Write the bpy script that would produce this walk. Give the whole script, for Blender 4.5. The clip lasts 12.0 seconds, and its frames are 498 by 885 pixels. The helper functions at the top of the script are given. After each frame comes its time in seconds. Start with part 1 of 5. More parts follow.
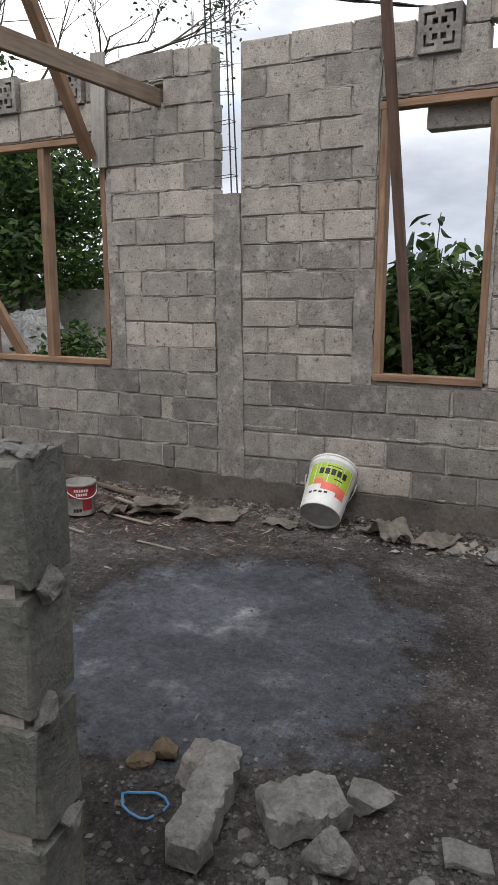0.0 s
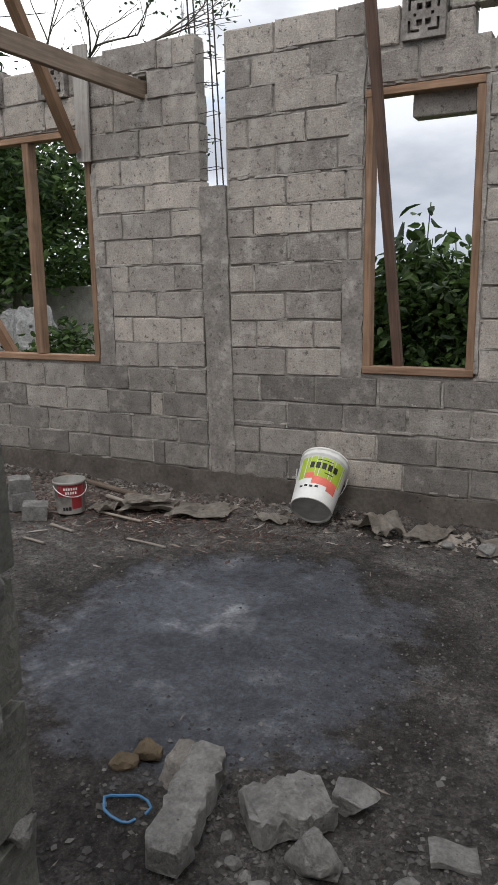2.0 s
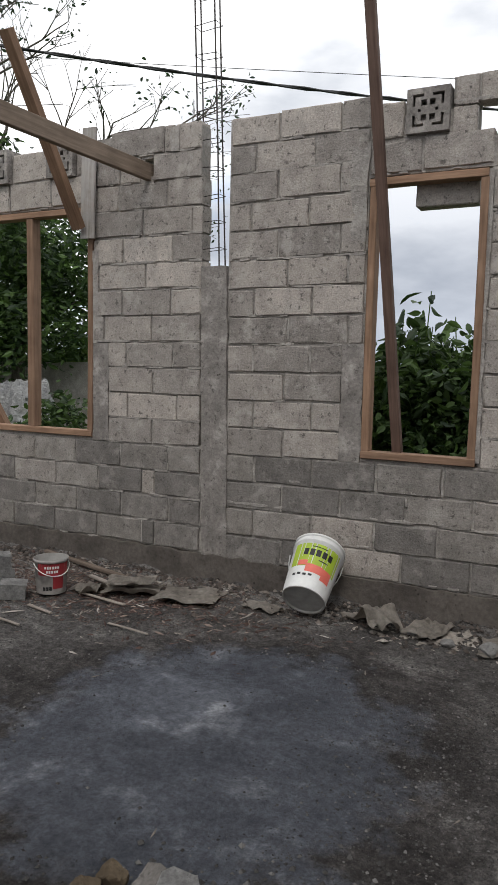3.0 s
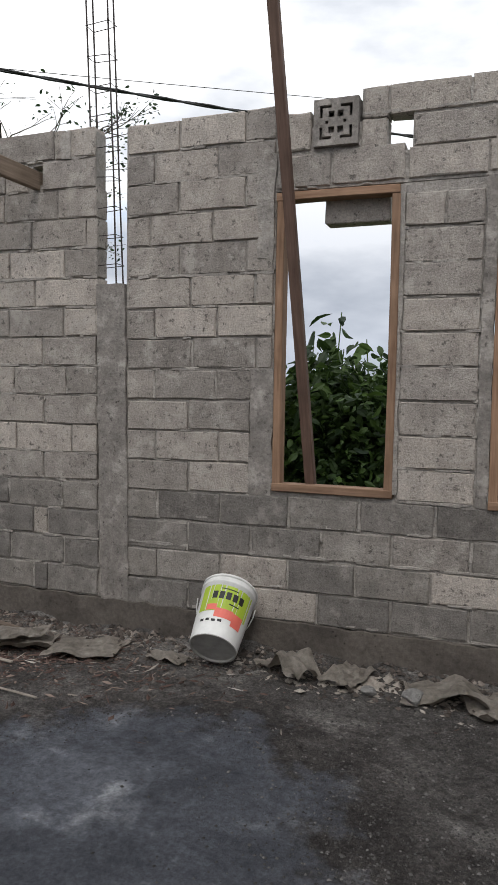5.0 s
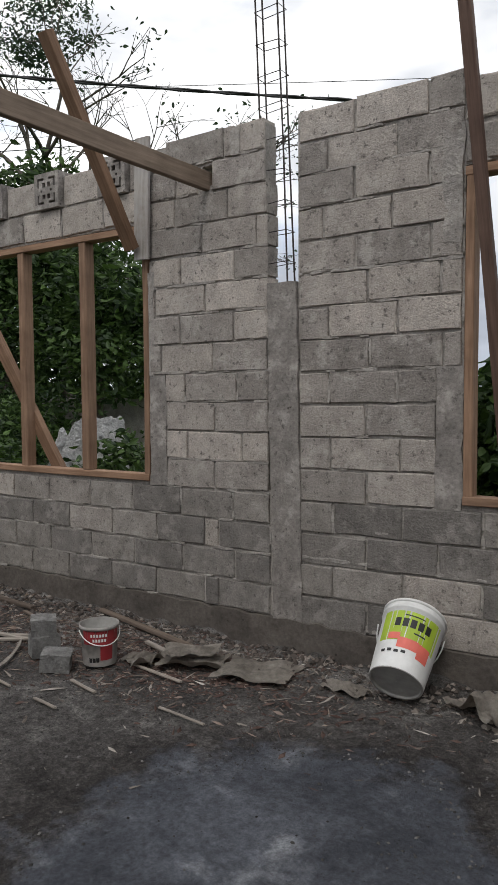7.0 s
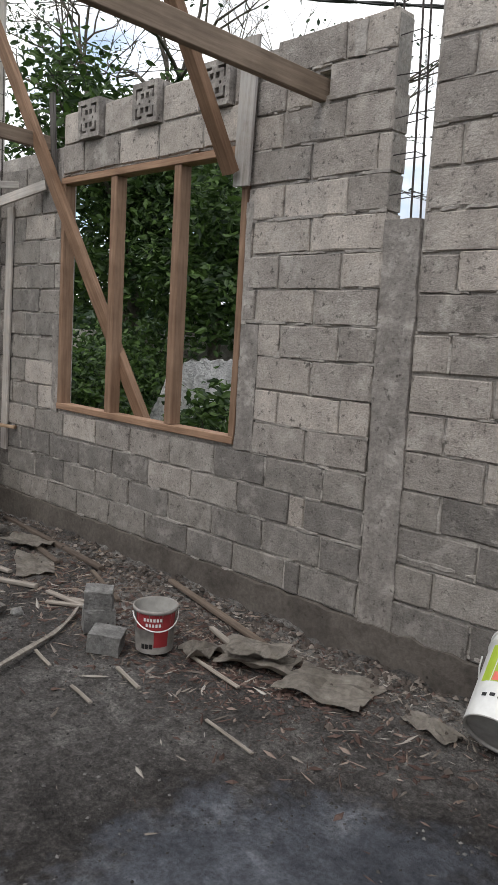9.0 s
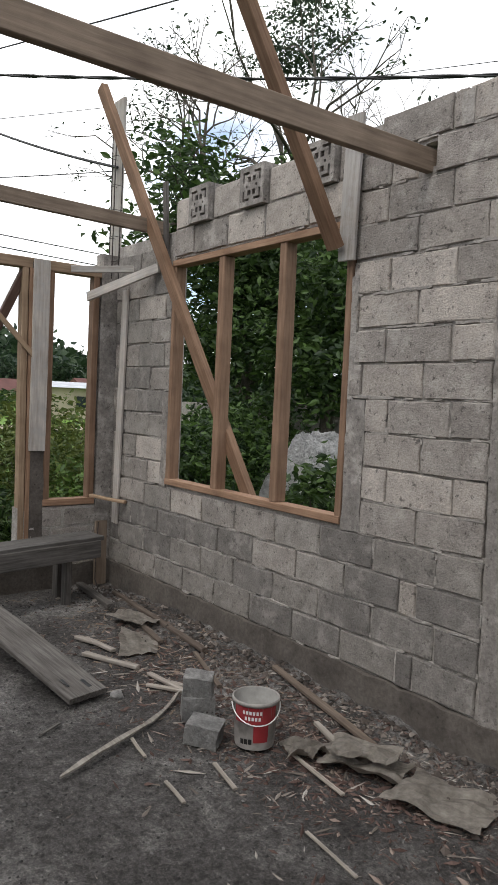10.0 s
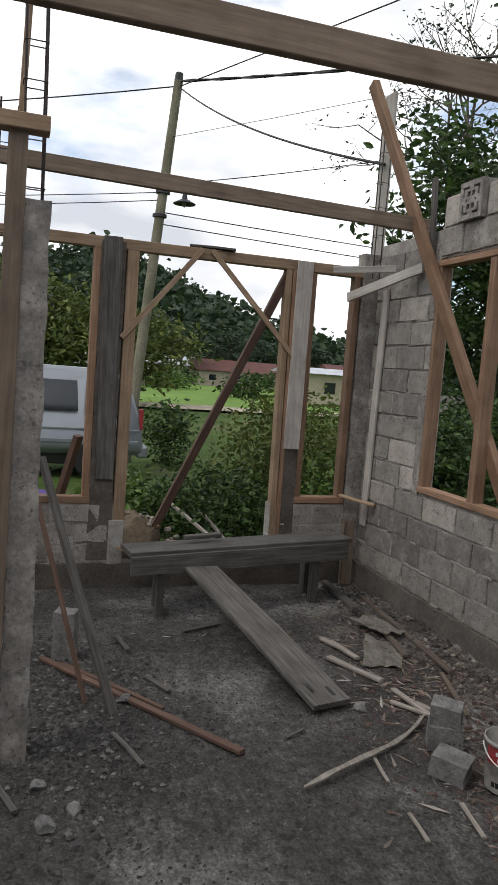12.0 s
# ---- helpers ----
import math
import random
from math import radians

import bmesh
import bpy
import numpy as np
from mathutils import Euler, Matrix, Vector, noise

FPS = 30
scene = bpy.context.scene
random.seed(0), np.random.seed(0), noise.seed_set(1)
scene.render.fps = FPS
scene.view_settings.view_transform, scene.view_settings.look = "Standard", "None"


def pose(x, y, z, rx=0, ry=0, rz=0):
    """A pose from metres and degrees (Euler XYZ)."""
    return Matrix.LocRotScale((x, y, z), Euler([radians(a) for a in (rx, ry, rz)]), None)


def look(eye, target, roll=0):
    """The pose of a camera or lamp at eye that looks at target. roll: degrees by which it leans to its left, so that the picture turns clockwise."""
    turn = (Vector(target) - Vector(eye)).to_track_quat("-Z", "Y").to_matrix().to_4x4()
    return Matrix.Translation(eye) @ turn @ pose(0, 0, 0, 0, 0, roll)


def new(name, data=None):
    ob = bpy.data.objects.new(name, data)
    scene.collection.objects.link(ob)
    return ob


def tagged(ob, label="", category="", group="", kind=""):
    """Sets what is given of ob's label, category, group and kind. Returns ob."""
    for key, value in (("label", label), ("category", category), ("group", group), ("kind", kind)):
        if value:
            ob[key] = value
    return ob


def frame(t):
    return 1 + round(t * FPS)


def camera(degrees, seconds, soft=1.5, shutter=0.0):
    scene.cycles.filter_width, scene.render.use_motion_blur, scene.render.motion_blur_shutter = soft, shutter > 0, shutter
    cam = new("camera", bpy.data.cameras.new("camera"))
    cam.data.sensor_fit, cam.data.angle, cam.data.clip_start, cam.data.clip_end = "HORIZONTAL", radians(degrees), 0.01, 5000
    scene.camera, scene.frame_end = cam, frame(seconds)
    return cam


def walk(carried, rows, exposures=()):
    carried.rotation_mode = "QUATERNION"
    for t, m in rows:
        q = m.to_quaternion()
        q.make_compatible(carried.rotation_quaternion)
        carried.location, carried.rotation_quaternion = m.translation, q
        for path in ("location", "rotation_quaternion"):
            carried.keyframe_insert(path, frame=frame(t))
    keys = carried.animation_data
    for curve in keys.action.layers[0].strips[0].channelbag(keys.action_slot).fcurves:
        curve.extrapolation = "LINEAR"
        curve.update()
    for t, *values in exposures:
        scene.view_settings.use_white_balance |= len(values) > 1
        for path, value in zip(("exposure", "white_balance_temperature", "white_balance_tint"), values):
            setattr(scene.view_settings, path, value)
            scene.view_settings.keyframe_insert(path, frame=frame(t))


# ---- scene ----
cam = camera(37.3, 12.0)
METRES, EYE, TILT, LEAN, TURN = 2.42, 1.65, 0.0, 0.0, 26.7
PATH = [
    (0, (0.068, 0.035, 1.732), (-0.836, 1.771, 1.322), -0.0),
    (0.5, (0.058, 0.092, 1.702), (-0.893, 1.801, 1.281), 0.0),
    (1, (0.091, 0.107, 1.697), (-0.802, 1.845, 1.271), -0.6),
    (1.5, (0.104, 0.116, 1.693), (-0.805, 1.844, 1.261), -0.8),
    (2, (0.109, 0.114, 1.72), (-0.793, 1.847, 1.297), -0.9),
    (2.5, (0.098, 0.161, 1.709), (-0.768, 1.944, 1.448), 0.9),
    (3, (0.033, 0.275, 1.694), (-0.873, 2.046, 1.488), 1.3),
    (3.2, (-0.064, 0.377, 1.676), (-0.895, 2.19, 1.536), 2.2),
    (4.8, (-0.106, 0.653, 1.749), (-0.786, 2.529, 1.605), 1.6),
    (5, (-0.095, 0.668, 1.739), (-0.787, 2.538, 1.59), 1.0),
    (5.5, (-0.153, 0.682, 1.699), (-0.864, 2.542, 1.512), 1.0),
    (6, (-0.119, 0.694, 1.684), (-0.871, 2.544, 1.572), 1.0),
    (6.5, (-0.147, 0.753, 1.682), (-1.016, 2.551, 1.58), 0.8),
    (7, (-0.269, 1.045, 1.692), (-1.388, 2.698, 1.57), -0.3),
    (7.2, (-0.317, 1.211, 1.703), (-1.478, 2.832, 1.541), -0.9),
    (8.8, (-0.507, 1.725, 1.813), (-1.795, 3.238, 1.581), 3.2),
    (9, (-0.58, 1.778, 1.787), (-1.945, 3.21, 1.5), 3.5),
    (9.5, (-0.649, 1.824, 1.767), (-2.103, 3.151, 1.414), 2.3),
    (10, (-0.657, 1.937, 1.828), (-2.25, 3.141, 1.711), 2.6),
    (10.5, (-0.725, 1.929, 1.919), (-2.466, 2.911, 1.832), 3.5),
    (10.7, (-0.749, 1.917, 1.948), (-2.534, 2.816, 1.876), 3.3),
    (11, (-0.768, 1.902, 1.967), (-2.578, 2.745, 1.84), 2.4),
    (11.5, (-0.773, 1.9, 1.951), (-2.616, 2.657, 1.779), 4.0),
    (12, (-0.782, 1.9, 1.969), (-2.671, 2.528, 1.775), 4.2),
]
walk(cam, [(t, look(eye, target, roll)) for t, eye, target, roll in PATH],
     ((0.0, 0.2), (2.0, 0.1), (2.5, -0.15), (3.2, 0.0), (5.0, 0.02), (5.5, 0.06), (6.5, 0.0), (7.0, -0.16), (7.2, -0.05), (8.8, 0.18), (9.5, 0.35), (10.0, 0.2), (10.5, 0.0), (11.0, -0.18), (11.5, -0.02), (12.0, -0.16)))

# ---- world, sun, exposure ----
scene.view_settings.exposure = 0.0
world = bpy.data.worlds.new("sky")
scene.world = world
world.use_nodes = True
wn, wl = world.node_tree.nodes, world.node_tree.links
wn.clear()
w_out = wn.new("ShaderNodeOutputWorld")
w_bg = wn.new("ShaderNodeBackground")
w_bg.inputs["Strength"].default_value = 1.0
w_sky = wn.new("ShaderNodeTexSky")
w_sky.sky_type = "NISHITA"
w_sky.sun_disc = False
w_sky.sun_elevation = radians(52)
w_sky.sun_rotation = radians(150)
w_dim = wn.new("ShaderNodeMixRGB")
w_dim.blend_type = "MULTIPLY"
w_dim.inputs[0].default_value = 1.0
w_dim.inputs[2].default_value = (0.2, 0.2, 0.2, 1)
w_tc = wn.new("ShaderNodeTexCoord")
w_map = wn.new("ShaderNodeMapping")
w_map.inputs["Scale"].default_value = (1.5, 1.5, 4.0)
w_n1 = wn.new("ShaderNodeTexNoise")
w_n1.inputs["Scale"].default_value = 1.6
w_n1.inputs["Detail"].default_value = 8
w_n1.inputs["Roughness"].default_value = 0.55
w_r1 = wn.new("ShaderNodeValToRGB")
w_r1.color_ramp.elements[0].position, w_r1.color_ramp.elements[0].color = 0.30, (0, 0, 0, 1)
w_r1.color_ramp.elements[1].position, w_r1.color_ramp.elements[1].color = 0.46, (1, 1, 1, 1)
w_n2 = wn.new("ShaderNodeTexNoise")
w_n2.inputs["Scale"].default_value = 2.3
w_n2.inputs["Detail"].default_value = 7
w_r2 = wn.new("ShaderNodeValToRGB")
w_r2.color_ramp.elements[0].position, w_r2.color_ramp.elements[0].color = 0.36, (0.80, 0.84, 0.91, 1)
w_r2.color_ramp.elements[1].position, w_r2.color_ramp.elements[1].color = 0.56, (1.42, 1.42, 1.43, 1)
w_mix = wn.new("ShaderNodeMixRGB")
wl.new(w_tc.outputs["Generated"], w_map.inputs["Vector"])
wl.new(w_map.outputs[0], w_n1.inputs["Vector"])
wl.new(w_map.outputs[0], w_n2.inputs["Vector"])
wl.new(w_n1.outputs["Fac"], w_r1.inputs[0])
wl.new(w_n2.outputs["Fac"], w_r2.inputs[0])
wl.new(w_sky.outputs[0], w_dim.inputs[1])
wl.new(w_r1.outputs[0], w_mix.inputs[0])
wl.new(w_dim.outputs[0], w_mix.inputs[1])
wl.new(w_r2.outputs[0], w_mix.inputs[2])
w_sep = wn.new("ShaderNodeSeparateXYZ")
wl.new(w_tc.outputs["Generated"], w_sep.inputs[0])
w_low = wn.new("ShaderNodeValToRGB")
w_low.color_ramp.elements[0].position, w_low.color_ramp.elements[0].color = 0.0, (0.34, 0.38, 0.45, 1)
w_low.color_ramp.elements[1].position, w_low.color_ramp.elements[1].color = 0.45, (1, 1, 1, 1)
# the low cloud thins out towards -x
w_west = wn.new("ShaderNodeMapRange")
w_west.inputs["From Min"].default_value, w_west.inputs["From Max"].default_value = -0.35, -0.9
w_west.inputs["To Min"].default_value, w_west.inputs["To Max"].default_value = 0.0, 0.3
wl.new(w_sep.outputs["X"], w_west.inputs["Value"])
w_lift = wn.new("ShaderNodeMath")
wl.new(w_sep.outputs["Z"], w_lift.inputs[0])
wl.new(w_west.outputs[0], w_lift.inputs[1])
wl.new(w_lift.outputs[0], w_low.inputs[0])
w_air = wn.new("ShaderNodeMixRGB")
w_air.blend_type = "MULTIPLY"
w_air.inputs[0].default_value = 1.0
wl.new(w_mix.outputs[0], w_air.inputs[1])
wl.new(w_low.outputs[0], w_air.inputs[2])
wl.new(w_air.outputs[0], w_bg.inputs["Color"])
wl.new(w_bg.outputs[0], w_out.inputs[0])

sun_data = bpy.data.lights.new("sun", "SUN")
sun_data.energy, sun_data.angle, sun_data.color = 1.0, radians(20), (1.0, 0.96, 0.9)
sun = new("sun", sun_data)
sun.matrix_world = look((0, -20, 30), (-4, 0, 0))

# ---- materials ----


def mat_base(name, rough=0.9, metal=0.0, spec=0.3):
    m = bpy.data.materials.new(name)
    m.use_nodes = True
    n, l = m.node_tree.nodes, m.node_tree.links
    b = n["Principled BSDF"]
    b.inputs["Roughness"].default_value = rough
    b.inputs["Metallic"].default_value = metal
    b.inputs["Specular IOR Level"].default_value = spec
    return m, n, l, b


def noise_node(n, l, vec, scale, detail=6, rough=0.6):
    t = n.new("ShaderNodeTexNoise")
    t.inputs["Scale"].default_value = scale
    t.inputs["Detail"].default_value = detail
    t.inputs["Roughness"].default_value = rough
    l.new(vec, t.inputs["Vector"])
    return t.outputs["Fac"]


def ramp(n, l, fac, stops):
    r = n.new("ShaderNodeValToRGB")
    els = r.color_ramp.elements
    while len(els) < len(stops):
        els.new(0.5)
    for e, (p, c) in zip(els, stops):
        e.position, e.color = p, (*c, 1) if len(c) == 3 else c
    l.new(fac, r.inputs[0])
    return r.outputs[0]


def mixc(n, l, fac, a, b, mode="MIX"):
    x = n.new("ShaderNodeMixRGB")
    x.blend_type = mode
    for sock, v in zip((x.inputs[0], x.inputs[1], x.inputs[2]), (fac, a, b)):
        if isinstance(v, (int, float)):
            sock.default_value = v
        elif isinstance(v, tuple):
            sock.default_value = (*v, 1)
        else:
            l.new(v, sock)
    return x.outputs[0]


def bump(n, l, b, height, strength, dist):
    k = n.new("ShaderNodeBump")
    k.inputs["Strength"].default_value = strength
    k.inputs["Distance"].default_value = dist
    l.new(height, k.inputs["Height"])
    l.new(k.outputs[0], b.inputs["Normal"])


def vector(n, l, space="Object", scale=(1, 1, 1)):
    tc = n.new("ShaderNodeTexCoord")
    mp = n.new("ShaderNodeMapping")
    mp.inputs["Scale"].default_value = scale
    l.new(tc.outputs[space], mp.inputs["Vector"])
    return mp.outputs[0]


def world_vector(n, l):
    return n.new("ShaderNodeNewGeometry").outputs["Position"]


def mineral(name, dark, light, fine=60, coarse=2.5, strength=0.6, dist=0.006, random_tone=0.0, rough=0.93, pits=True, smear=0.0):
    """Concrete, mortar, stone and soil: two scales of tone, grain, pits."""
    m, n, l, b = mat_base(name, rough)
    v = world_vector(n, l)
    big = noise_node(n, l, v, coarse, 5)
    small = noise_node(n, l, v, fine, 8, 0.7)
    c = ramp(n, l, big, [(0.32, dark), (0.68, light)])
    g = ramp(n, l, small, [(0.3, (0.62, 0.62, 0.62)), (0.7, (1.18, 1.18, 1.18))])
    c = mixc(n, l, 1.0, c, g, "MULTIPLY")
    if random_tone:
        info = n.new("ShaderNodeObjectInfo")
        t = ramp(n, l, info.outputs["Random"], [(0.0, (1 - random_tone,) * 3), (0.45, (1.0 - random_tone * 0.3,) * 3), (0.8, (1.08, 1.07, 1.05)), (1.0, (1 + random_tone, 1 + random_tone * 0.97, 1 + random_tone * 0.92))])
        c = mixc(n, l, 1.0, c, t, "MULTIPLY")
    if pits:
        vo = n.new("ShaderNodeTexVoronoi")
        vo.inputs["Scale"].default_value = fine * 0.55
        l.new(v, vo.inputs["Vector"])
        gate = noise_node(n, l, v, 7, 3)
        add = n.new("ShaderNodeMath")
        add.operation = "ADD"
        l.new(vo.outputs["Distance"], add.inputs[0])
        l.new(gate, add.inputs[1])
        p = ramp(n, l, add.outputs[0], [(0.46, (0.38, 0.37, 0.36)), (0.58, (1, 1, 1))])
        c = mixc(n, l, 1.0, c, p, "MULTIPLY")
    height = small
    if smear:
        # films and dabs of pale mortar left by the trowel, and dark scuffs
        film = noise_node(n, l, v, 6.5, 10, 0.72)
        c = mixc(n, l, ramp(n, l, film, [(0.53, (0, 0, 0)), (0.62, (smear, smear, smear))]), c, (0.5, 0.462, 0.42))
        scuff = noise_node(n, l, v, 21, 9, 0.75)
        c = mixc(n, l, ramp(n, l, scuff, [(0.37, (0.85, 0.85, 0.85)), (0.44, (0, 0, 0))]), c, (0.1, 0.09, 0.082))
        height = mixc(n, l, 0.55, small, mixc(n, l, 0.5, film, scuff))
    l.new(c, b.inputs["Base Color"])
    bump(n, l, b, height, strength, dist)
    return m


def timber(name, dark, light, rough=0.75, grey=0.0, splash=0.0):
    """Sawn timber with the grain along the board's own x."""
    m, n, l, b = mat_base(name, rough)
    v = vector(n, l, "Object", (1.2, 22, 22))
    grain = noise_node(n, l, v, 2.5, 8, 0.65)
    v2 = vector(n, l, "Object", (1, 1, 1))
    blotch = noise_node(n, l, v2, 3.0, 4)
    c = ramp(n, l, grain, [(0.3, dark), (0.7, light)])
    info = n.new("ShaderNodeObjectInfo")
    t = ramp(n, l, info.outputs["Random"], [(0.0, (0.8, 0.8, 0.8)), (1.0, (1.15, 1.13, 1.1))])
    c = mixc(n, l, 1.0, c, t, "MULTIPLY")
    bl = ramp(n, l, blotch, [(0.35, (0.7, 0.68, 0.66)), (0.65, (1.1, 1.1, 1.1))])
    c = mixc(n, l, 0.8, c, bl, "MULTIPLY")
    if splash:
        s = noise_node(n, l, v2, 9, 6, 0.7)
        f = ramp(n, l, s, [(0.5 - 0.12 * splash, (0, 0, 0)), (0.62, (splash, splash, splash))])
        c = mixc(n, l, f, c, (0.42, 0.41, 0.4))
    l.new(c, b.inputs["Base Color"])
    bump(n, l, b, grain, 0.35, 0.003)
    return m


def plain(name, colour, rough=0.5, metal=0.0, spec=0.5, vary=0.12, scale=8.0):
    m, n, l, b = mat_base(name, rough, metal, spec)
    f = noise_node(n, l, vector(n, l), scale, 5)
    lo, hi = tuple(c * (1 - vary) for c in colour), tuple(min(1, c * (1 + vary)) for c in colour)
    l.new(ramp(n, l, f, [(0.3, lo), (0.7, hi)]), b.inputs["Base Color"])
    return m


def foliage(name, dark, light, rough=0.55):
    m, n, l, b = mat_base(name, rough, 0, 0.4)
    g = n.new("ShaderNodeNewGeometry")
    c = ramp(n, l, g.outputs["Random Per Island"], [(0.0, dark), (0.6, tuple((a + d) / 2 for a, d in zip(dark, light))), (1.0, light)])
    l.new(c, b.inputs["Base Color"])
    tr = n.new("ShaderNodeBsdfTranslucent")
    l.new(c, tr.inputs["Color"])
    mx = n.new("ShaderNodeMixShader")
    mx.inputs[0].default_value = 0.25
    l.new(b.outputs[0], mx.inputs[1])
    l.new(tr.outputs[0], mx.inputs[2])
    l.new(mx.outputs[0], n["Material Output"].inputs[0])
    return m



def bits(name, dark, mid, light):
    """Loose bits, each of its own tone."""
    m, n, l, b = mat_base(name, 0.95, 0, 0.2)
    g = n.new("ShaderNodeNewGeometry")
    l.new(ramp(n, l, g.outputs["Random Per Island"], [(0.0, dark), (0.8, mid), (1.0, light)]), b.inputs["Base Color"])
    return m


M_BLOCK = mineral("block concrete", (0.325, 0.292, 0.264), (0.49, 0.443, 0.4), 75, 7.0, 1.0, 0.02, 0.3, smear=0.6)
M_DARK_BLOCK = mineral("darker block concrete", (0.2, 0.184, 0.168), (0.315, 0.29, 0.266), 75, 7.0, 1.0, 0.018, 0.28, smear=0.3)
M_MORTAR = mineral("mortar", (0.3, 0.276, 0.252), (0.5, 0.462, 0.422), 45, 5.0, 1.0, 0.015)
M_OLD_BLOCK = mineral("aged greenish block", (0.13, 0.132, 0.115), (0.24, 0.238, 0.212), 60, 7.0, 1.0, 0.015)
M_PALE_BOARD = timber("pale limewashed board", (0.34, 0.31, 0.28), (0.6, 0.565, 0.525), 0.9, 0, 0.5)
M_CAST = mineral("cast concrete", (0.2, 0.182, 0.166), (0.36, 0.33, 0.302), 45, 6.5, 0.9, 0.014, smear=0.45)
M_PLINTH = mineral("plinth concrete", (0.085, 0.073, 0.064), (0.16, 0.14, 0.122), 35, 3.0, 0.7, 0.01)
M_STONE = mineral("broken concrete", (0.20, 0.195, 0.19), (0.38, 0.37, 0.355), 55, 11.0, 1.0, 0.03)
M_OCHRE = mineral("ochre clod", (0.09, 0.066, 0.043), (0.165, 0.125, 0.08), 50, 6.0, 1.0, 0.012)
M_GRAVEL = bits("gravel", (0.035, 0.033, 0.032), (0.085, 0.081, 0.078), (0.19, 0.182, 0.174))
M_DEBRIS = bits("brown rubble bits", (0.04, 0.034, 0.03), (0.115, 0.095, 0.083), (0.27, 0.235, 0.205))
M_RED_BITS = bits("reddish rotten wood bits", (0.06, 0.038, 0.032), (0.13, 0.088, 0.075), (0.3, 0.24, 0.2))
M_DUSTY = plain("dusty pail plastic", (0.30, 0.28, 0.26), 0.7, 0, 0.3, 0.3, 16)
M_CHIPS = bits("wood bits", (0.12, 0.1, 0.085), (0.26, 0.23, 0.2), (0.46, 0.43, 0.39))
M_PALE_ROCK = mineral("pale quarry rock", (0.42, 0.42, 0.42), (0.68, 0.67, 0.66), 9, 3.0, 1.0, 0.25)
M_NEW_WOOD = timber("new reddish timber", (0.195, 0.115, 0.073), (0.36, 0.232, 0.155))
M_PROP_WOOD = timber("brown prop timber", (0.15, 0.088, 0.055), (0.285, 0.178, 0.115))
M_TAN_WOOD = timber("tan timber", (0.25, 0.17, 0.11), (0.43, 0.315, 0.215))
M_BEAM_WOOD = timber("brown beam timber", (0.16, 0.12, 0.09), (0.29, 0.225, 0.17))
M_DARK_WOOD = timber("dark red timber", (0.085, 0.05, 0.038), (0.165, 0.105, 0.08))
M_GREY_WOOD = timber("weathered grey timber", (0.05, 0.046, 0.043), (0.165, 0.155, 0.146), 0.9)
M_SPLASHED = timber("cement splashed formwork", (0.2, 0.18, 0.16), (0.34, 0.31, 0.28), 0.9, 0, 0.8)
M_CHIP = timber("wood chip", (0.21, 0.185, 0.16), (0.42, 0.385, 0.345), 0.9)
M_OLD_STICK = timber("old brown stick", (0.085, 0.065, 0.052), (0.2, 0.16, 0.13), 0.9)
M_REBAR = plain("rusty steel", (0.055, 0.045, 0.042), 0.7, 0.4, 0.4, 0.3, 40)
M_CABLE = plain("black cable", (0.012, 0.012, 0.013), 0.6)
M_WHITE_PLASTIC = plain("white pail plastic", (0.72, 0.72, 0.70), 0.4, 0, 0.5, 0.1, 14)
M_GREY_PLASTIC = plain("dusty pail base", (0.34, 0.33, 0.31), 0.8, 0, 0.3, 0.2, 14)
M_LIME = plain("lime print", (0.36, 0.48, 0.04), 0.4)
M_PINK = plain("coral print", (0.75, 0.16, 0.12), 0.4)
M_BLACK = plain("black print", (0.015, 0.015, 0.015), 0.45)
M_RED = plain("red print", (0.30, 0.03, 0.035), 0.45)
M_PAPER = mineral("cement bag paper", (0.25, 0.222, 0.192), (0.42, 0.38, 0.335), 30, 6.0, 0.5, 0.004, 0, 0.9, False)
M_BLUE = plain("blue strap", (0.05, 0.17, 0.34), 0.5)
M_PURPLE = plain("purple plastic", (0.08, 0.04, 0.2), 0.5)
M_VAN = plain("silver car paint", (0.30, 0.32, 0.345), 0.28, 0.35, 0.6, 0.03, 2)
M_GLASS_DARK = plain("tinted glass", (0.02, 0.025, 0.03), 0.06, 0, 0.8, 0.05)
M_TYRE = plain("tyre rubber", (0.02, 0.02, 0.02), 0.85)
M_LAMP_METAL = plain("dark lamp metal", (0.06, 0.06, 0.065), 0.5, 0.6)
M_POLE = mineral("weathered pole", (0.17, 0.16, 0.11), (0.30, 0.28, 0.2), 30, 2.0, 0.4, 0.01)
M_TIN = plain("tin roof", (0.50, 0.52, 0.55), 0.45, 0.3, 0.5, 0.2, 1)
M_RED_ROOF = plain("red roof", (0.12, 0.05, 0.042), 0.7, 0, 0.3, 0.2, 1)
M_HOUSE = plain("house wall", (0.42, 0.36, 0.28), 0.9, 0, 0.2, 0.15, 0.6)
M_BARK = mineral("bark", (0.06, 0.05, 0.04), (0.16, 0.14, 0.115), 25, 4.0, 0.8, 0.02, pits=False)
M_LEAF = foliage("dark leaves", (0.014, 0.032, 0.010), (0.085, 0.15, 0.032))
M_LEAF_LIGHT = foliage("bright leaves", (0.035, 0.075, 0.014), (0.15, 0.24, 0.05))
M_LEAF_HILL = foliage("wooded hill leaves", (0.012, 0.030, 0.014), (0.045, 0.08, 0.03))
M_LEAF_YELLOW = foliage("yellowish leaves", (0.05, 0.08, 0.014), (0.16, 0.19, 0.045))
M_DRY = foliage("dry stems", (0.09, 0.075, 0.03), (0.22, 0.18, 0.08))
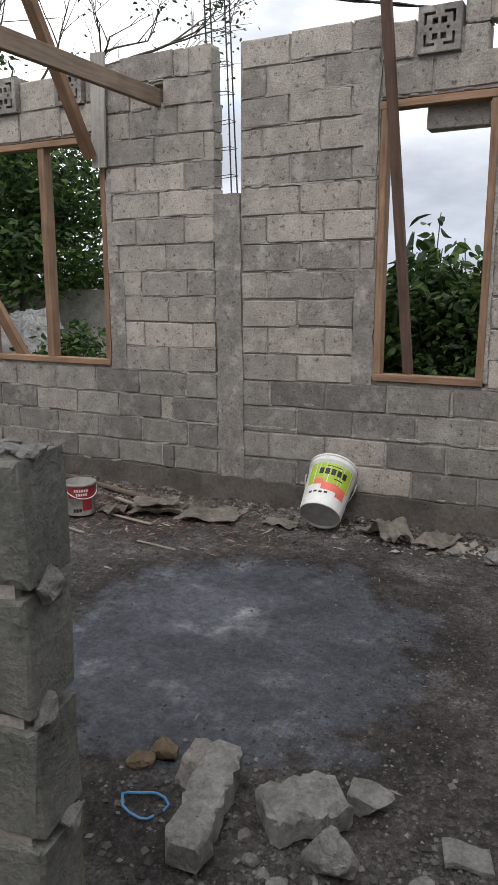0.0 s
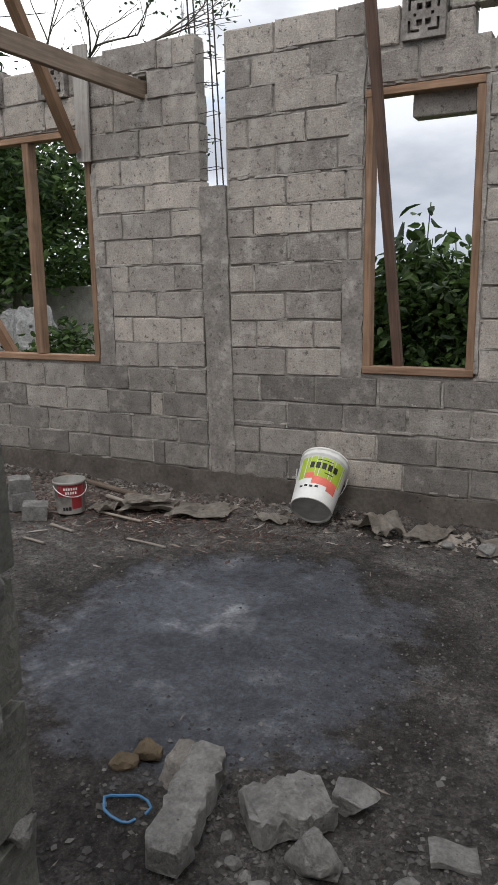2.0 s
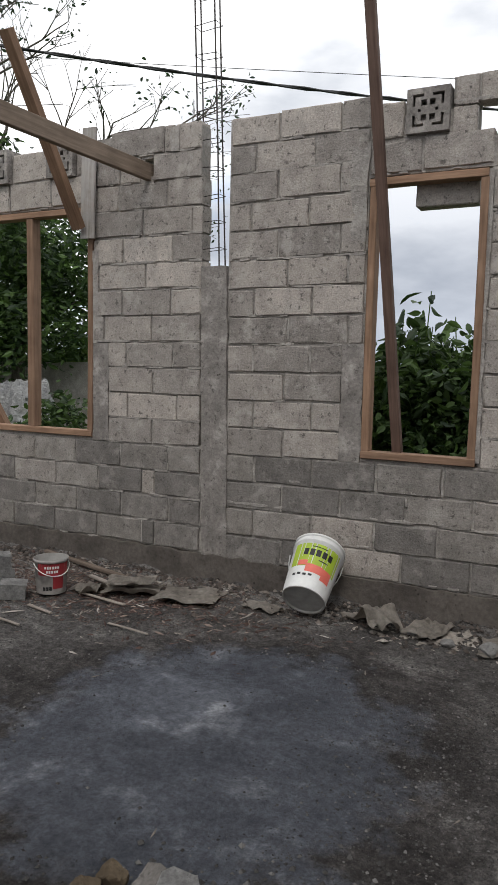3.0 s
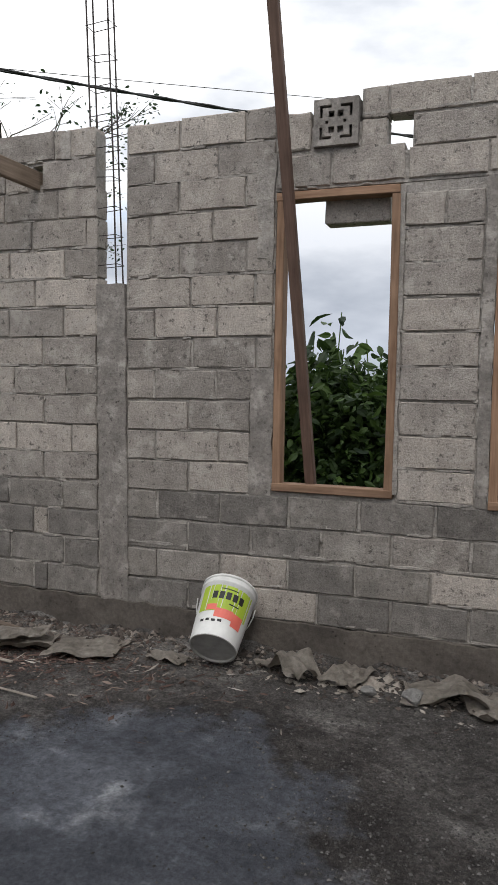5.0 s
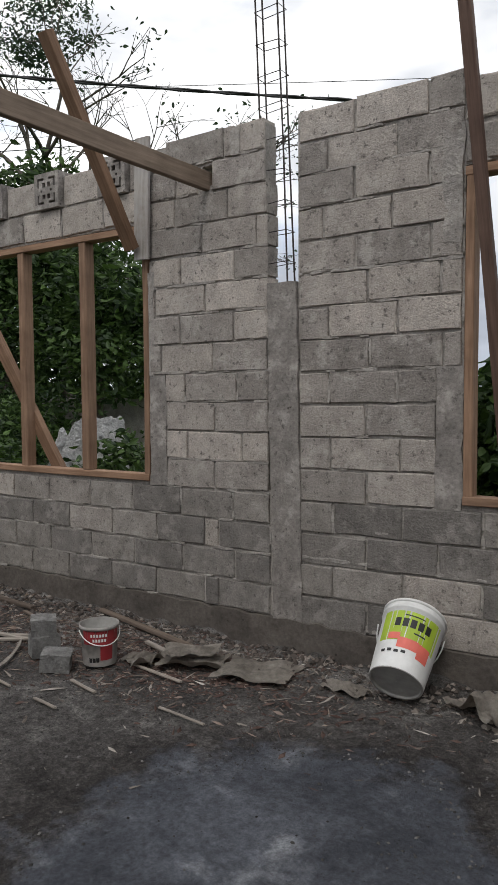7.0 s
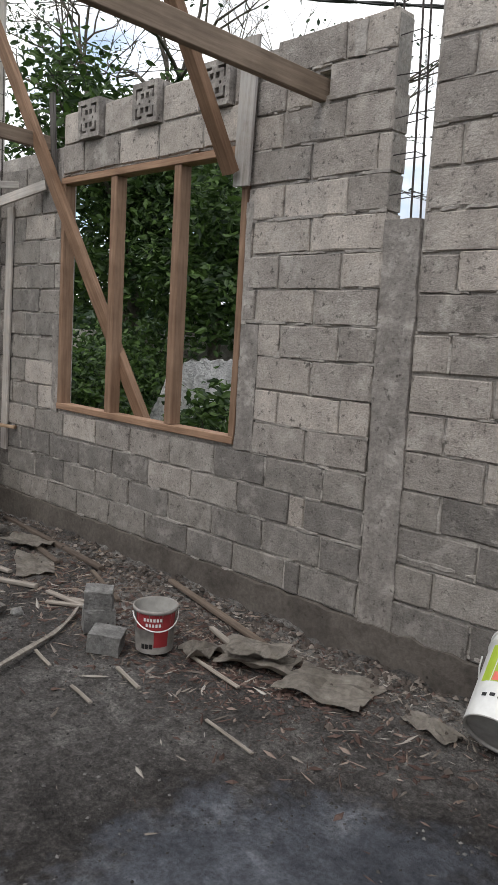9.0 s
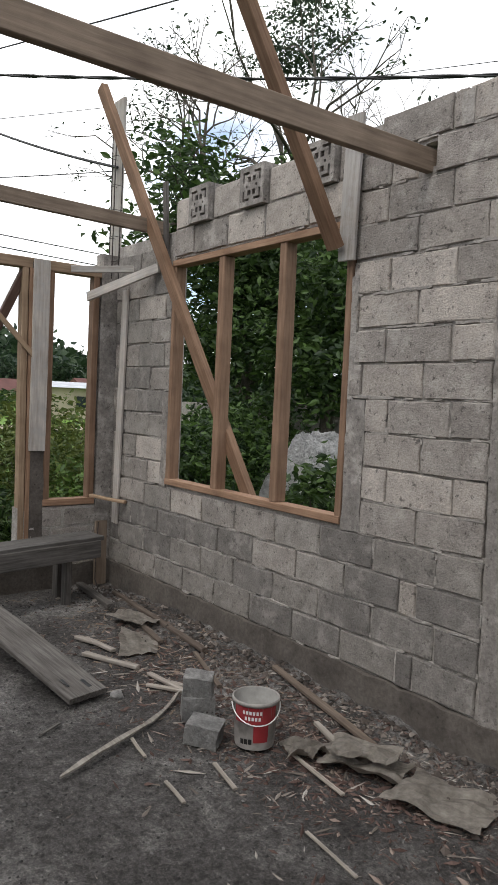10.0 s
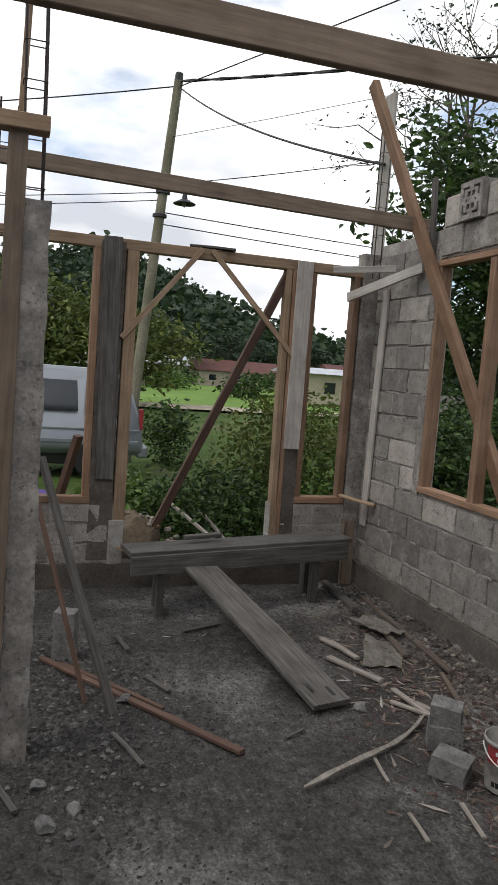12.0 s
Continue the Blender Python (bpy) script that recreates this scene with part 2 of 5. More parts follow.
M_RICE = mineral("rice field", (0.10, 0.20, 0.022), (0.17, 0.29, 0.04), 3, 0.15, 0.6, 0.1, 0, 0.8, False)
M_TRACK = mineral("pale track", (0.32, 0.27, 0.2), (0.46, 0.4, 0.31), 3, 0.5, 0.5, 0.05, 0, 0.95, False)


def soil_material():
    """Trodden soil with a spread of wet blue-grey cement slurry and pale dry crusts."""
    m, n, l, b = mat_base("site soil", 0.92, 0, 0.25)
    v = world_vector(n, l)
    big = noise_node(n, l, v, 1.3, 6)
    mid = noise_node(n, l, v, 17, 8, 0.72)
    fine = noise_node(n, l, v, 55, 10, 0.85)
    c = ramp(n, l, big, [(0.3, (0.058, 0.054, 0.052)), (0.52, (0.115, 0.109, 0.105)), (0.67, (0.27, 0.261, 0.252))])
    c = mixc(n, l, 1.0, c, ramp(n, l, mid, [(0.32, (0.45, 0.43, 0.42)), (0.68, (1.45, 1.44, 1.42))]), "MULTIPLY")
    c = mixc(n, l, 1.0, c, ramp(n, l, fine, [(0.36, (0.34, 0.34, 0.34)), (0.52, (0.95, 0.95, 0.95)), (0.66, (2.0, 1.96, 1.9))]), "MULTIPLY")
    # slurry: a stain of its own outline, wet soil round it, a pale dried crust within
    def spot(x, y, sx, sy, turn, wobble, near, far):
        mp = n.new("ShaderNodeMapping")
        mp.vector_type = "TEXTURE"
        mp.inputs["Location"].default_value = (x, y, 0)
        mp.inputs["Rotation"].default_value = (0, 0, radians(turn))
        mp.inputs["Scale"].default_value = (sx, sy, 4)
        l.new(v, mp.inputs["Vector"])
        d = n.new("ShaderNodeVectorMath")
        d.operation = "LENGTH"
        l.new(mp.outputs[0], d.inputs[0])
        add = n.new("ShaderNodeMath")
        add.operation = "MULTIPLY_ADD"
        add.inputs[1].default_value = wobble
        l.new(noise_node(n, l, v, 3.4, 9, 0.66), add.inputs[0])
        l.new(d.outputs["Value"], add.inputs[2])
        r = n.new("ShaderNodeMapRange")
        r.inputs["From Min"].default_value, r.inputs["From Max"].default_value = near + wobble * 0.5, far + wobble * 0.5
        r.inputs["To Min"].default_value, r.inputs["To Max"].default_value = 1.0, 0.0
        l.new(add.outputs[0], r.inputs["Value"])
        return r

    wet = spot(-1.5, 3.0, 1.25, 1.45, 0, 1.5, 0.85, 1.15)
    c = mixc(n, l, wet.outputs[0], c, mixc(n, l, 1.0, c, (0.55, 0.53, 0.53), "MULTIPLY"))
    mr = spot(-1.6, 3.07, 0.95, 1.12, 8, 1.3, 0.86, 1.06)
    crust = spot(-1.95, 3.3, 0.5, 0.36, 40, 2.4, 0.6, 1.0)
    slurry = ramp(n, l, noise_node(n, l, v, 2.6, 10, 0.7), [(0.3, (0.05, 0.054, 0.066)), (0.55, (0.1, 0.107, 0.126)), (0.68, (0.23, 0.239, 0.26))])
    slurry = mixc(n, l, crust.outputs[0], slurry, mixc(n, l, 1.0, slurry, (1.5, 1.5, 1.47), "MULTIPLY"))
    slurry = mixc(n, l, 0.9, slurry, ramp(n, l, fine, [(0.36, (0.5, 0.5, 0.5)), (0.64, (1.5, 1.5, 1.5))]), "MULTIPLY")
    slurry = mixc(n, l, 0.8, slurry, ramp(n, l, mid, [(0.36, (0.6, 0.6, 0.61)), (0.66, (1.4, 1.4, 1.39))]), "MULTIPLY")
    c = mixc(n, l, mr.outputs[0], c, slurry)
    l.new(c, b.inputs["Base Color"])
    rr = n.new("ShaderNodeMapRange")
    rr.inputs["To Min"].default_value, rr.inputs["To Max"].default_value = 0.95, 0.62
    l.new(mr.outputs[0], rr.inputs["Value"])
    l.new(rr.outputs[0], b.inputs["Roughness"])
    bump(n, l, b, mixc(n, l, 0.4, mid, fine), 1.0, 0.045)
    return m


def grass_material():
    m, n, l, b = mat_base("grassy ground", 0.95, 0, 0.2)
    v = world_vector(n, l)
    c = ramp(n, l, noise_node(n, l, v, 0.35, 6), [(0.3, (0.04, 0.075, 0.016)), (0.55, (0.075, 0.125, 0.028)), (0.72, (0.15, 0.125, 0.075))])
    f = noise_node(n, l, v, 14, 8, 0.75)
    c = mixc(n, l, 1.0, c, ramp(n, l, f, [(0.3, (0.5, 0.5, 0.5)), (0.7, (1.4, 1.4, 1.4))]), "MULTIPLY")
    l.new(c, b.inputs["Base Color"])
    bump(n, l, b, f, 1.0, 0.06)
    return m


M_SOIL = soil_material()
M_GRASS = grass_material()

# ---- builders ----
R = random.Random(7)


def mesh_of(name, bm, material):
    me = bpy.data.meshes.new(name)
    bm.normal_update()
    bm.to_mesh(me)
    bm.free()
    me.materials.append(material)
    return me


def part(name, bm, material, parent=None, label="", m=None, smooth=False):
    """One bmesh as one mesh object, under a thing or a part."""
    ob = new(name, mesh_of(name, bm, material))
    if smooth:
        for p in ob.data.polygons:
            p.use_smooth = True
    if parent:
        ob.parent = parent
    if m is not None:
        ob.matrix_basis = m
    return tagged(ob, label)


def thing(name, m=None, label="", category="", group="", kind=""):
    ob = new(name)
    ob.empty_display_size = 0.1
    if m is not None:
        ob.matrix_basis = m
    return tagged(ob, label, category, group, kind)


def add_box(bm, lo, hi, bevel=0.0, jitter=0.0, rnd=R):
    r = bmesh.ops.create_cube(bm, size=1.0)
    vs = r["verts"]
    for v in vs:
        v.co = Vector([lo[i] + (hi[i] - lo[i]) * (v.co[i] + 0.5) + rnd.uniform(-jitter, jitter) for i in range(3)])
    if bevel:
        es = list({e for v in vs for e in v.link_edges})
        bmesh.ops.bevel(bm, geom=es, offset=bevel, segments=1, affect="EDGES")
    return bm


def box(lo, hi, bevel=0.0, jitter=0.0, rnd=R):
    return add_box(bmesh.new(), lo, hi, bevel, jitter, rnd)


def add_tube(bm, pts, r0, r1=None, sides=6, cap=True):
    """A round bar through pts, tapering from r0 to r1."""
    r1 = r0 if r1 is None else r1
    pts = [Vector(p) for p in pts]
    rings = []
    side = None
    for i, p in enumerate(pts):
        d = (pts[min(i + 1, len(pts) - 1)] - pts[max(i - 1, 0)]).normalized()
        if side is None:
            side = d.orthogonal().normalized()
        side = (side - d * side.dot(d)).normalized()
        up = d.cross(side)
        r = r0 + (r1 - r0) * i / max(1, len(pts) - 1)
        rings.append([bm.verts.new(p + (side * math.cos(a) + up * math.sin(a)) * r) for a in [2 * math.pi * k / sides for k in range(sides)]])
    for a, b in zip(rings, rings[1:]):
        for k in range(sides):
            bm.faces.new((a[k], a[(k + 1) % sides], b[(k + 1) % sides], b[k]))
    if cap:
        bm.faces.new(rings[0][::-1])
        bm.faces.new(rings[-1])
    return bm


def tube(pts, r0, r1=None, sides=6):
    return add_tube(bmesh.new(), pts, r0, r1, sides)


def lathe(profile, sides=32):
    """A turned shape from (radius, height) pairs, round z."""
    bm = bmesh.new()
    rings = [[bm.verts.new((r * math.cos(2 * math.pi * k / sides), r * math.sin(2 * math.pi * k / sides), z)) for k in range(sides)] for r, z in profile]
    for a, b in zip(rings, rings[1:]):
        for k in range(sides):
            bm.faces.new((a[k], a[(k + 1) % sides], b[(k + 1) % sides], b[k]))
    return bm, rings


def along(p0, p1, up=(0, 0, 1)):
    """The pose at p0 whose x runs to p1 and whose z is nearest to up; and the length."""
    p0, p1 = Vector(p0), Vector(p1)
    x = (p1 - p0).normalized()
    z = Vector(up)
    z = (z - x * z.dot(x)).normalized()
    y = z.cross(x)
    return Matrix.Translation(p0) @ Matrix((x, y, z)).transposed().to_4x4(), (p1 - p0).length


def board_bm(length, width, thick, bevel=0.003, bow=0.004, seed=0, wane=0.0):
    """A sawn board along x, a little bowed, its arrises eased and its ends not quite square."""
    rnd = random.Random(seed)
    bm = bmesh.new()
    n = max(2, min(14, int(length / 0.25)))
    rings = []
    a, b = rnd.uniform(-bow, bow), rnd.uniform(-bow, bow)
    for i in range(n + 1):
        s = i / n
        k = math.sin(math.pi * s)
        w, t = width / 2 + rnd.uniform(-wane, wane), thick / 2 + rnd.uniform(-wane, wane) * 0.5
        e = min(bevel, w * 0.3, t * 0.3)
        x = s * length + (rnd.uniform(-0.006, 0.006) if i in (0, n) else 0)
        prof = [(-w + e, -t), (w - e, -t), (w, -t + e), (w, t - e), (w - e, t), (-w + e, t), (-w, t - e), (-w, -t + e)]
        rings.append([bm.verts.new((x, y + a * k, z + b * k)) for y, z in prof])
    for p, q in zip(rings, rings[1:]):
        for k in range(8):
            bm.faces.new((p[k], q[k], q[(k + 1) % 8], p[(k + 1) % 8]))
    bm.faces.new(rings[0])
    bm.faces.new(rings[-1][::-1])
    return bm


SEED = [100]


def board(name, p0, p1, width, thick, material, label, category, up=(0, 0, 1), parent=None, group="", bow=0.004, wane=0.0008):
    """A board from p0 to p1 (centre line); thick along up, width across it."""
    m, length = along(p0, p1, up)
    SEED[0] += 1
    ob = part(name, board_bm(length, width, thick, 0.004, bow, SEED[0], wane), material, parent, label, m)
    if not parent:
        tagged(ob, "", category, group)
    return ob


def rubble_bm(size, seed, detail=2, rough=0.25):
    """A broken lump with flat fracture faces."""
    rnd = random.Random(seed)
    bm = bmesh.new()
    bmesh.ops.create_icosphere(bm, subdivisions=detail, radius=1.0)
    off = Vector((rnd.uniform(-50, 50), rnd.uniform(-50, 50), rnd.uniform(-50, 50)))
    cuts = [(Vector((rnd.gauss(0, 1), rnd.gauss(0, 1), rnd.gauss(0, 1))).normalized(), rnd.uniform(0.45, 0.8)) for _ in range(9)]
    for v in bm.verts:
        co = v.co.copy()
        for d, k in cuts:
            h = co.dot(d)
            if h > k:
                co -= d * (h - k)
        co *= 1 + rough * (0.5 * noise.noise(co * 2.3 + off) + 0.28 * noise.noise(co * 6.1 + off) + 0.16 * noise.noise(co * 13 + off))
        v.co = Vector((co.x * size[0], co.y * size[1], co.z * size[2]))
    return bm


# ---- masonry ----
BLOCK_H, BLOCK_D = 0.2045, 0.14


def block_mesh(seed, depth=BLOCK_D, length=0.4, height=0.19, ragged=0.007):
    """A hollow-core block's shell: faces at -y (seen) and +y, arrises chipped."""
    rnd = random.Random(seed)
    bm = bmesh.new()
    xs = [-0.5, -0.46, -0.15, 0.2, 0.46, 0.5]
    outline = [(x, -0.5) for x in xs] + [(0.5, 0.1)] + [(x, 0.5) for x in xs[::-1]] + [(-0.5, -0.05)]
    rings = []
    for inset, y in ((0.005, -depth / 2), (0.0, -depth / 2 + 0.007), (0.0, depth / 2 - 0.004)):
        ring = []
        for x, z in outline:
            px, pz = x * length, z * height
            px -= math.copysign(inset + rnd.uniform(0, ragged), x) if abs(x) == 0.5 else 0
            pz -= math.copysign(inset * 0.8 + rnd.uniform(0, ragged), z) if abs(z) == 0.5 else 0
            if inset and abs(x) == 0.5 and abs(z) == 0.5:
                px, pz = px * 0.975, pz * 0.91
            elif rnd.random() < 0.12 and inset:
                px, pz = px * 0.97, pz * 0.92
            ring.append(bm.verts.new((px, y + rnd.uniform(-0.0012, 0.0012), pz)))
        rings.append(ring)
    k = len(outline)
    bm.faces.new(rings[0])
    for a, b in zip(rings, rings[1:]):
        for i in range(k):
            bm.faces.new((a[i], b[i], b[(i + 1) % k], a[(i + 1) % k]))
    bm.faces.new(rings[2][::-1])
    return mesh_of("block", bm, M_BLOCK)


BLOCKS = [block_mesh(900 + i) for i in range(10)]
HALVES = [block_mesh(950 + i, length=0.2) for i in range(6)]


def lay_block(parent, m, length, height=0.19, depth=BLOCK_D, rnd=R):
    """One block, as a part of its wall; m puts its middle, seen face to -y."""
    short = length < 0.28
    me = rnd.choice(HALVES if short else BLOCKS)
    ob = new("block", me)
    ob.parent = parent
    ob.matrix_basis = m @ pose(0, rnd.uniform(-0.004, 0.003), rnd.uniform(-0.002, 0.002), rnd.uniform(-0.8, 0.8), rnd.uniform(-0.5, 0.5), rnd.uniform(-0.6, 0.6)) @ Matrix.Diagonal((length / (0.2 if short else 0.4), depth / BLOCK_D, height / 0.19, 1))
    return ob


JOINTS = []


def lay_course(parent, m, s0, s1, z, first, height=BLOCK_H, rnd=R):
    """A course from s0 to s1 along m's x, its first block of that length."""
    s, n = s0, first
    while s < s1 - 0.05:
        e = min(s + n, s1)
        if s1 - e < 0.07:
            e = s1
        lay_block(parent, m @ pose((s + e) / 2, 0, z + height / 2), e - s - rnd.uniform(0.008, 0.022), height - rnd.uniform(0.008, 0.02), rnd=rnd)
        JOINTS.append((parent, m, e, z, height, "v"))
        s, n = e, 0.411
    JOINTS.append((parent, m, s0, z, s1, "h"))


def mortar_beads(parent, seed):
    """Mortar squeezed from the joints: ridges that come and go along every bed and head joint of a wall."""
    rnd = random.Random(seed)
    bm = bmesh.new()
    face = -BLOCK_D / 2
    for owner, m, a, z, b, way in JOINTS:
        if owner is not parent:
            continue
        p0, p1 = (Vector((a, 0, z)), Vector((b, 0, z))) if way == "h" else (Vector((a, 0, z + 0.012)), Vector((a, 0, z + b - 0.012)))
        if way == "v" and rnd.random() < 0.5:
            continue
        n = max(3, int((p1 - p0).length / 0.028))
        across = Vector((0, 0, 1)) if way == "h" else Vector((1, 0, 0))
        o = Vector((rnd.uniform(0, 90), rnd.uniform(0, 90), 0))
        bias = rnd.uniform(-0.25, 0.25)
        prev = None
        for k in range(n + 1):
            p = p0.lerp(p1, k / n)
            q = Vector((k * 0.16, 0, 0)) + o
            v = noise.noise(q) + 0.5 * noise.noise(q * 3.1) + bias
            if v < 0.05:
                prev = None
                continue
            w = 0.0055 + 0.011 * max(0, min(1, v + 0.2)) + rnd.uniform(-0.0025, 0.0025)
            out = face + 0.003 - 0.008 * min(1.0, max(0, v)) + rnd.uniform(-0.0015, 0.0015)
            sh = rnd.uniform(-0.002, 0.005)
            row = [bm.verts.new(m @ (p + across * (sh - w) + Vector((0, face + 0.013, 0)))), bm.verts.new(m @ (p + across * (sh - w * 0.55) + Vector((0, out, 0)))), bm.verts.new(m @ (p + across * (sh + w * 0.6) + Vector((0, out + rnd.uniform(-0.001, 0.001), 0)))), bm.verts.new(m @ (p + across * (sh + w) + Vector((0, face + 0.013, 0))))]
            if prev:
                for i in range(3):
                    bm.faces.new((prev[i], row[i], row[i + 1], prev[i + 1]))
            prev = row
    bmesh.ops.recalc_face_normals(bm, faces=bm.faces)
    return tagged(part("mortar_bead", bm, M_MORTAR, parent), "pale mortar squeezed from the joints", "", "", "stuff")

# ---- ground and floor ----


def grid_sheet(name, xs, ys, height, material, label, category="ground", kind="structure"):
    verts = [(x, y, height(x, y)) for y in ys for x in xs]
    w = len(xs)
    faces = [(j * w + i, j * w + i + 1, (j + 1) * w + i + 1, (j + 1) * w + i) for j in range(len(ys) - 1) for i in range(w - 1)]
    me = bpy.data.meshes.new(name)
    me.from_pydata(verts, [], faces)
    me.materials.append(material)
    for p in me.polygons:
        p.use_smooth = True
    return tagged(new(name, me), label, category, "", kind)


def floor_z(x, y):
    n1 = noise.noise(Vector((x * 0.9, y * 0.9, 0.3)))
    n2 = noise.noise(Vector((x * 3.1, y * 3.1, 1.3)))
    n3 = noise.noise(Vector((x * 11, y * 11, 2.3)))
    slurry = math.exp(-(((x + 1.55) / 1.1) ** 2 + ((y - 3.0) / 0.9) ** 2) ** 2)
    near_wall = max(0.0, 1 - (5.15 - y) / 0.75)
    z = 0.018 * n1 + (0.016 * n2 + 0.013 * n3 + 0.006 * noise.noise(Vector((x * 27, y * 27, 4)))) * (1 - 0.7 * slurry)
    return z + near_wall ** 1.5 * (0.05 + 0.04 * n2 + 0.02 * n3)


def steps(a, b, s):
    n = int(round((b - a) / s))
    return [a + (b - a) * i / n for i in range(n + 1)]


def outside_z(x, y):
    inside = -8.2 < x < 3.2 and -5.5 < y < 5.2
    if inside:
        return -0.12
    far = math.hypot(x, y)
    return -0.1 + 0.05 * noise.noise(Vector((x * 0.5, y * 0.5, 0))) - min(0.45, max(0, far - 14) * 0.02)


coarse = [-900, -500, -300, -200, -140, -100, -80, -65, -55]
rest = [25, 40, 70, 120, 200, 400, 900]
grid_sheet("ground", coarse + steps(-45, 15, 0.75) + rest, [-900, -400, -200, -100, -60, -40] + steps(-30, 30, 0.75) + [40, 60, 100, 200, 400, 900], outside_z, M_GRASS, "rough grassy ground with bare earth", "ground")
grid_sheet("floor", steps(-7.25, 2.6, 0.03), steps(-4.5, 5.2, 0.03), floor_z, M_SOIL, "trodden earth floor with blue-grey cement slurry", "floor")

# ---- the side wall with its two windows ----
YW = 5.148
Z0 = 0.225
wall_bm = bmesh.new()
SILL = 1.072
WALL_SPANS = [(-7.08, -2.87, 0.23, SILL), (-2.66, 2.4, 0.23, SILL), (-7.08, -6.06, SILL, 3.2), (-3.92, -2.91, SILL, 3.14), (-3.92, -3.43, 3.14, 3.47), (-3.345, -2.91, 3.14, 3.47), (-3.43, -3.345, 3.275, 3.47), (-2.67, -1.60, SILL, 3.47), (-0.81, -0.30, SILL, 2.96), (0.98, 2.4, SILL, 3.5), (-6.06, -3.92, 2.965, 3.44), (-1.60, -0.915, 2.965, 3.19), (-0.765, 2.4, 2.965, 3.52), (-0.915, -0.765, 2.965, 3.15), (-1.60, -0.915, 3.19, 3.34), (-1.07, -0.765, 3.37, 3.53)]
for a, b, lo, hi in WALL_SPANS:
    add_box(wall_bm, (a, YW + 0.015 + R.uniform(0, 0.001), lo), (b, YW + BLOCK_D - 0.006, hi), 0.0, 0.0)
wall_side = tagged(part("wall_side", wall_bm, M_MORTAR), "unplastered grey concrete block wall with window openings", "wall", "", "structure")
WM = pose(0, YW + BLOCK_D / 2, 0)
rb = random.Random(21)
PITCH = 0.462


def cz(i):
    return Z0 + BLOCK_H * i


def climb(x):
    """The courses were laid a little out of level."""
    return 0.008 if x < -2.8 else -0.016 + 0.016 * (x + 2.66)


def lay_run(m, i, x0, joints, x1, first_z=None, height=None):
    """Course i from x0 to x1 with head joints at the given places."""
    edges = [x0] + [j for j in joints if x0 + 0.05 < j < x1 - 0.05] + [x1]
    z = cz(i) if first_z is None else first_z
    h = height or BLOCK_H
    for a, b in zip(edges, edges[1:]):
        zz = z + climb((a + b) / 2) + rb.uniform(-0.004, 0.004)
        ob = lay_block(wall_side, m @ pose((a + b) / 2, 0, zz + h / 2), b - a - rb.uniform(0.004, 0.013), h - rb.uniform(0.003, 0.013), rnd=rb)
        # lowest four courses and left-end pier: most blocks take the darker material
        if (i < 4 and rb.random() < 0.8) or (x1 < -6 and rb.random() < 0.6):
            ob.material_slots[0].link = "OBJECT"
            ob.material_slots[0].material = M_DARK_BLOCK
        JOINTS.append((wall_side, m, b, zz, h, "v"))
    JOINTS.append((wall_side, m, x0, z + climb((x0 + x1) / 2), x1, "h"))


def bond(x, lo, hi, wander=0.012):
    """Head joints a block apart, on from one at x both ways."""
    k0, k1 = math.ceil((lo - x) / PITCH), math.floor((hi - x) / PITCH)
    return [x + PITCH * k + rb.uniform(-wander, wander) for k in range(k0, k1 + 1)]


# below the sills: the bond starts at the cast column
for i, xl, xr in ((0, -3.43, -2.19), (1, -3.18, -2.41), (2, -3.42, -2.19), (3, -3.19, -2.41)):
    closer = [-3.31] if i in (0, 2) else []
    lay_run(WM, i, -7.08, bond(xl, -7.0, -3.0) + closer, -2.88)
    lay_run(WM, i, -2.66, bond(xr, -2.6, 2.3), 2.4)
# between the wide window and the column, and between the column and the narrow window
LEFT = {4: -3.34, 5: -3.11, 6: -3.33, 7: -3.14, 8: -3.35, 9: -3.17, 10: -3.41, 11: -3.16, 12: -3.44, 13: -3.21}
MIDDLE = {4: -2.19, 5: -2.43, 6: -2.20, 7: -2.45, 8: -2.17, 9: -2.45, 10: -2.19, 11: -2.26, 12: -2.49, 13: -2.27, 14: -2.46, 15: -2.27}
for i in range(4, 16):
    if i < 14:
        lay_run(WM, i, -7.08, bond(-6.62 if i % 2 else -6.38, -7.0, -6.15), -6.15 if i < 8 else -6.065)
        lay_run(WM, i, -3.775 if i < 8 else -3.925, bond(LEFT[i], -3.9, -2.95, 0.006), -2.89)
    lay_run(WM, i, -2.66, bond(MIDDLE[i], -2.62, -1.65, 0.006), -1.745 if i < 8 else -1.605)
    if i < 13:
        lay_run(WM, i, -0.80, [-0.56] if i == 12 else [], -0.34)
        lay_run(WM, i, 0.98, bond(1.2 if i % 2 else 1.43, 1.0, 2.35), 2.4)
# the beam's pocket and the course over it
lay_run(WM, 14, -3.90, [-3.66], -3.465)
lay_run(WM, 14, -3.35, [], -2.90)
lay_run(WM, 15, -3.76, [-3.24, -3.15], -2.91)
# over the wide window
lay_run(WM, 16, -6.05, bond(-5.3, -6.0, -4.0), -3.93, 2.965, 0.232)
for a, b in ((-6.05, -5.795), (-5.495, -5.105), (-4.805, -4.395), (-4.1, -3.93)):
    lay_block(wall_side, WM @ pose((a + b) / 2, 0, 3.325), b - a - 0.012, 0.235, rnd=rb)
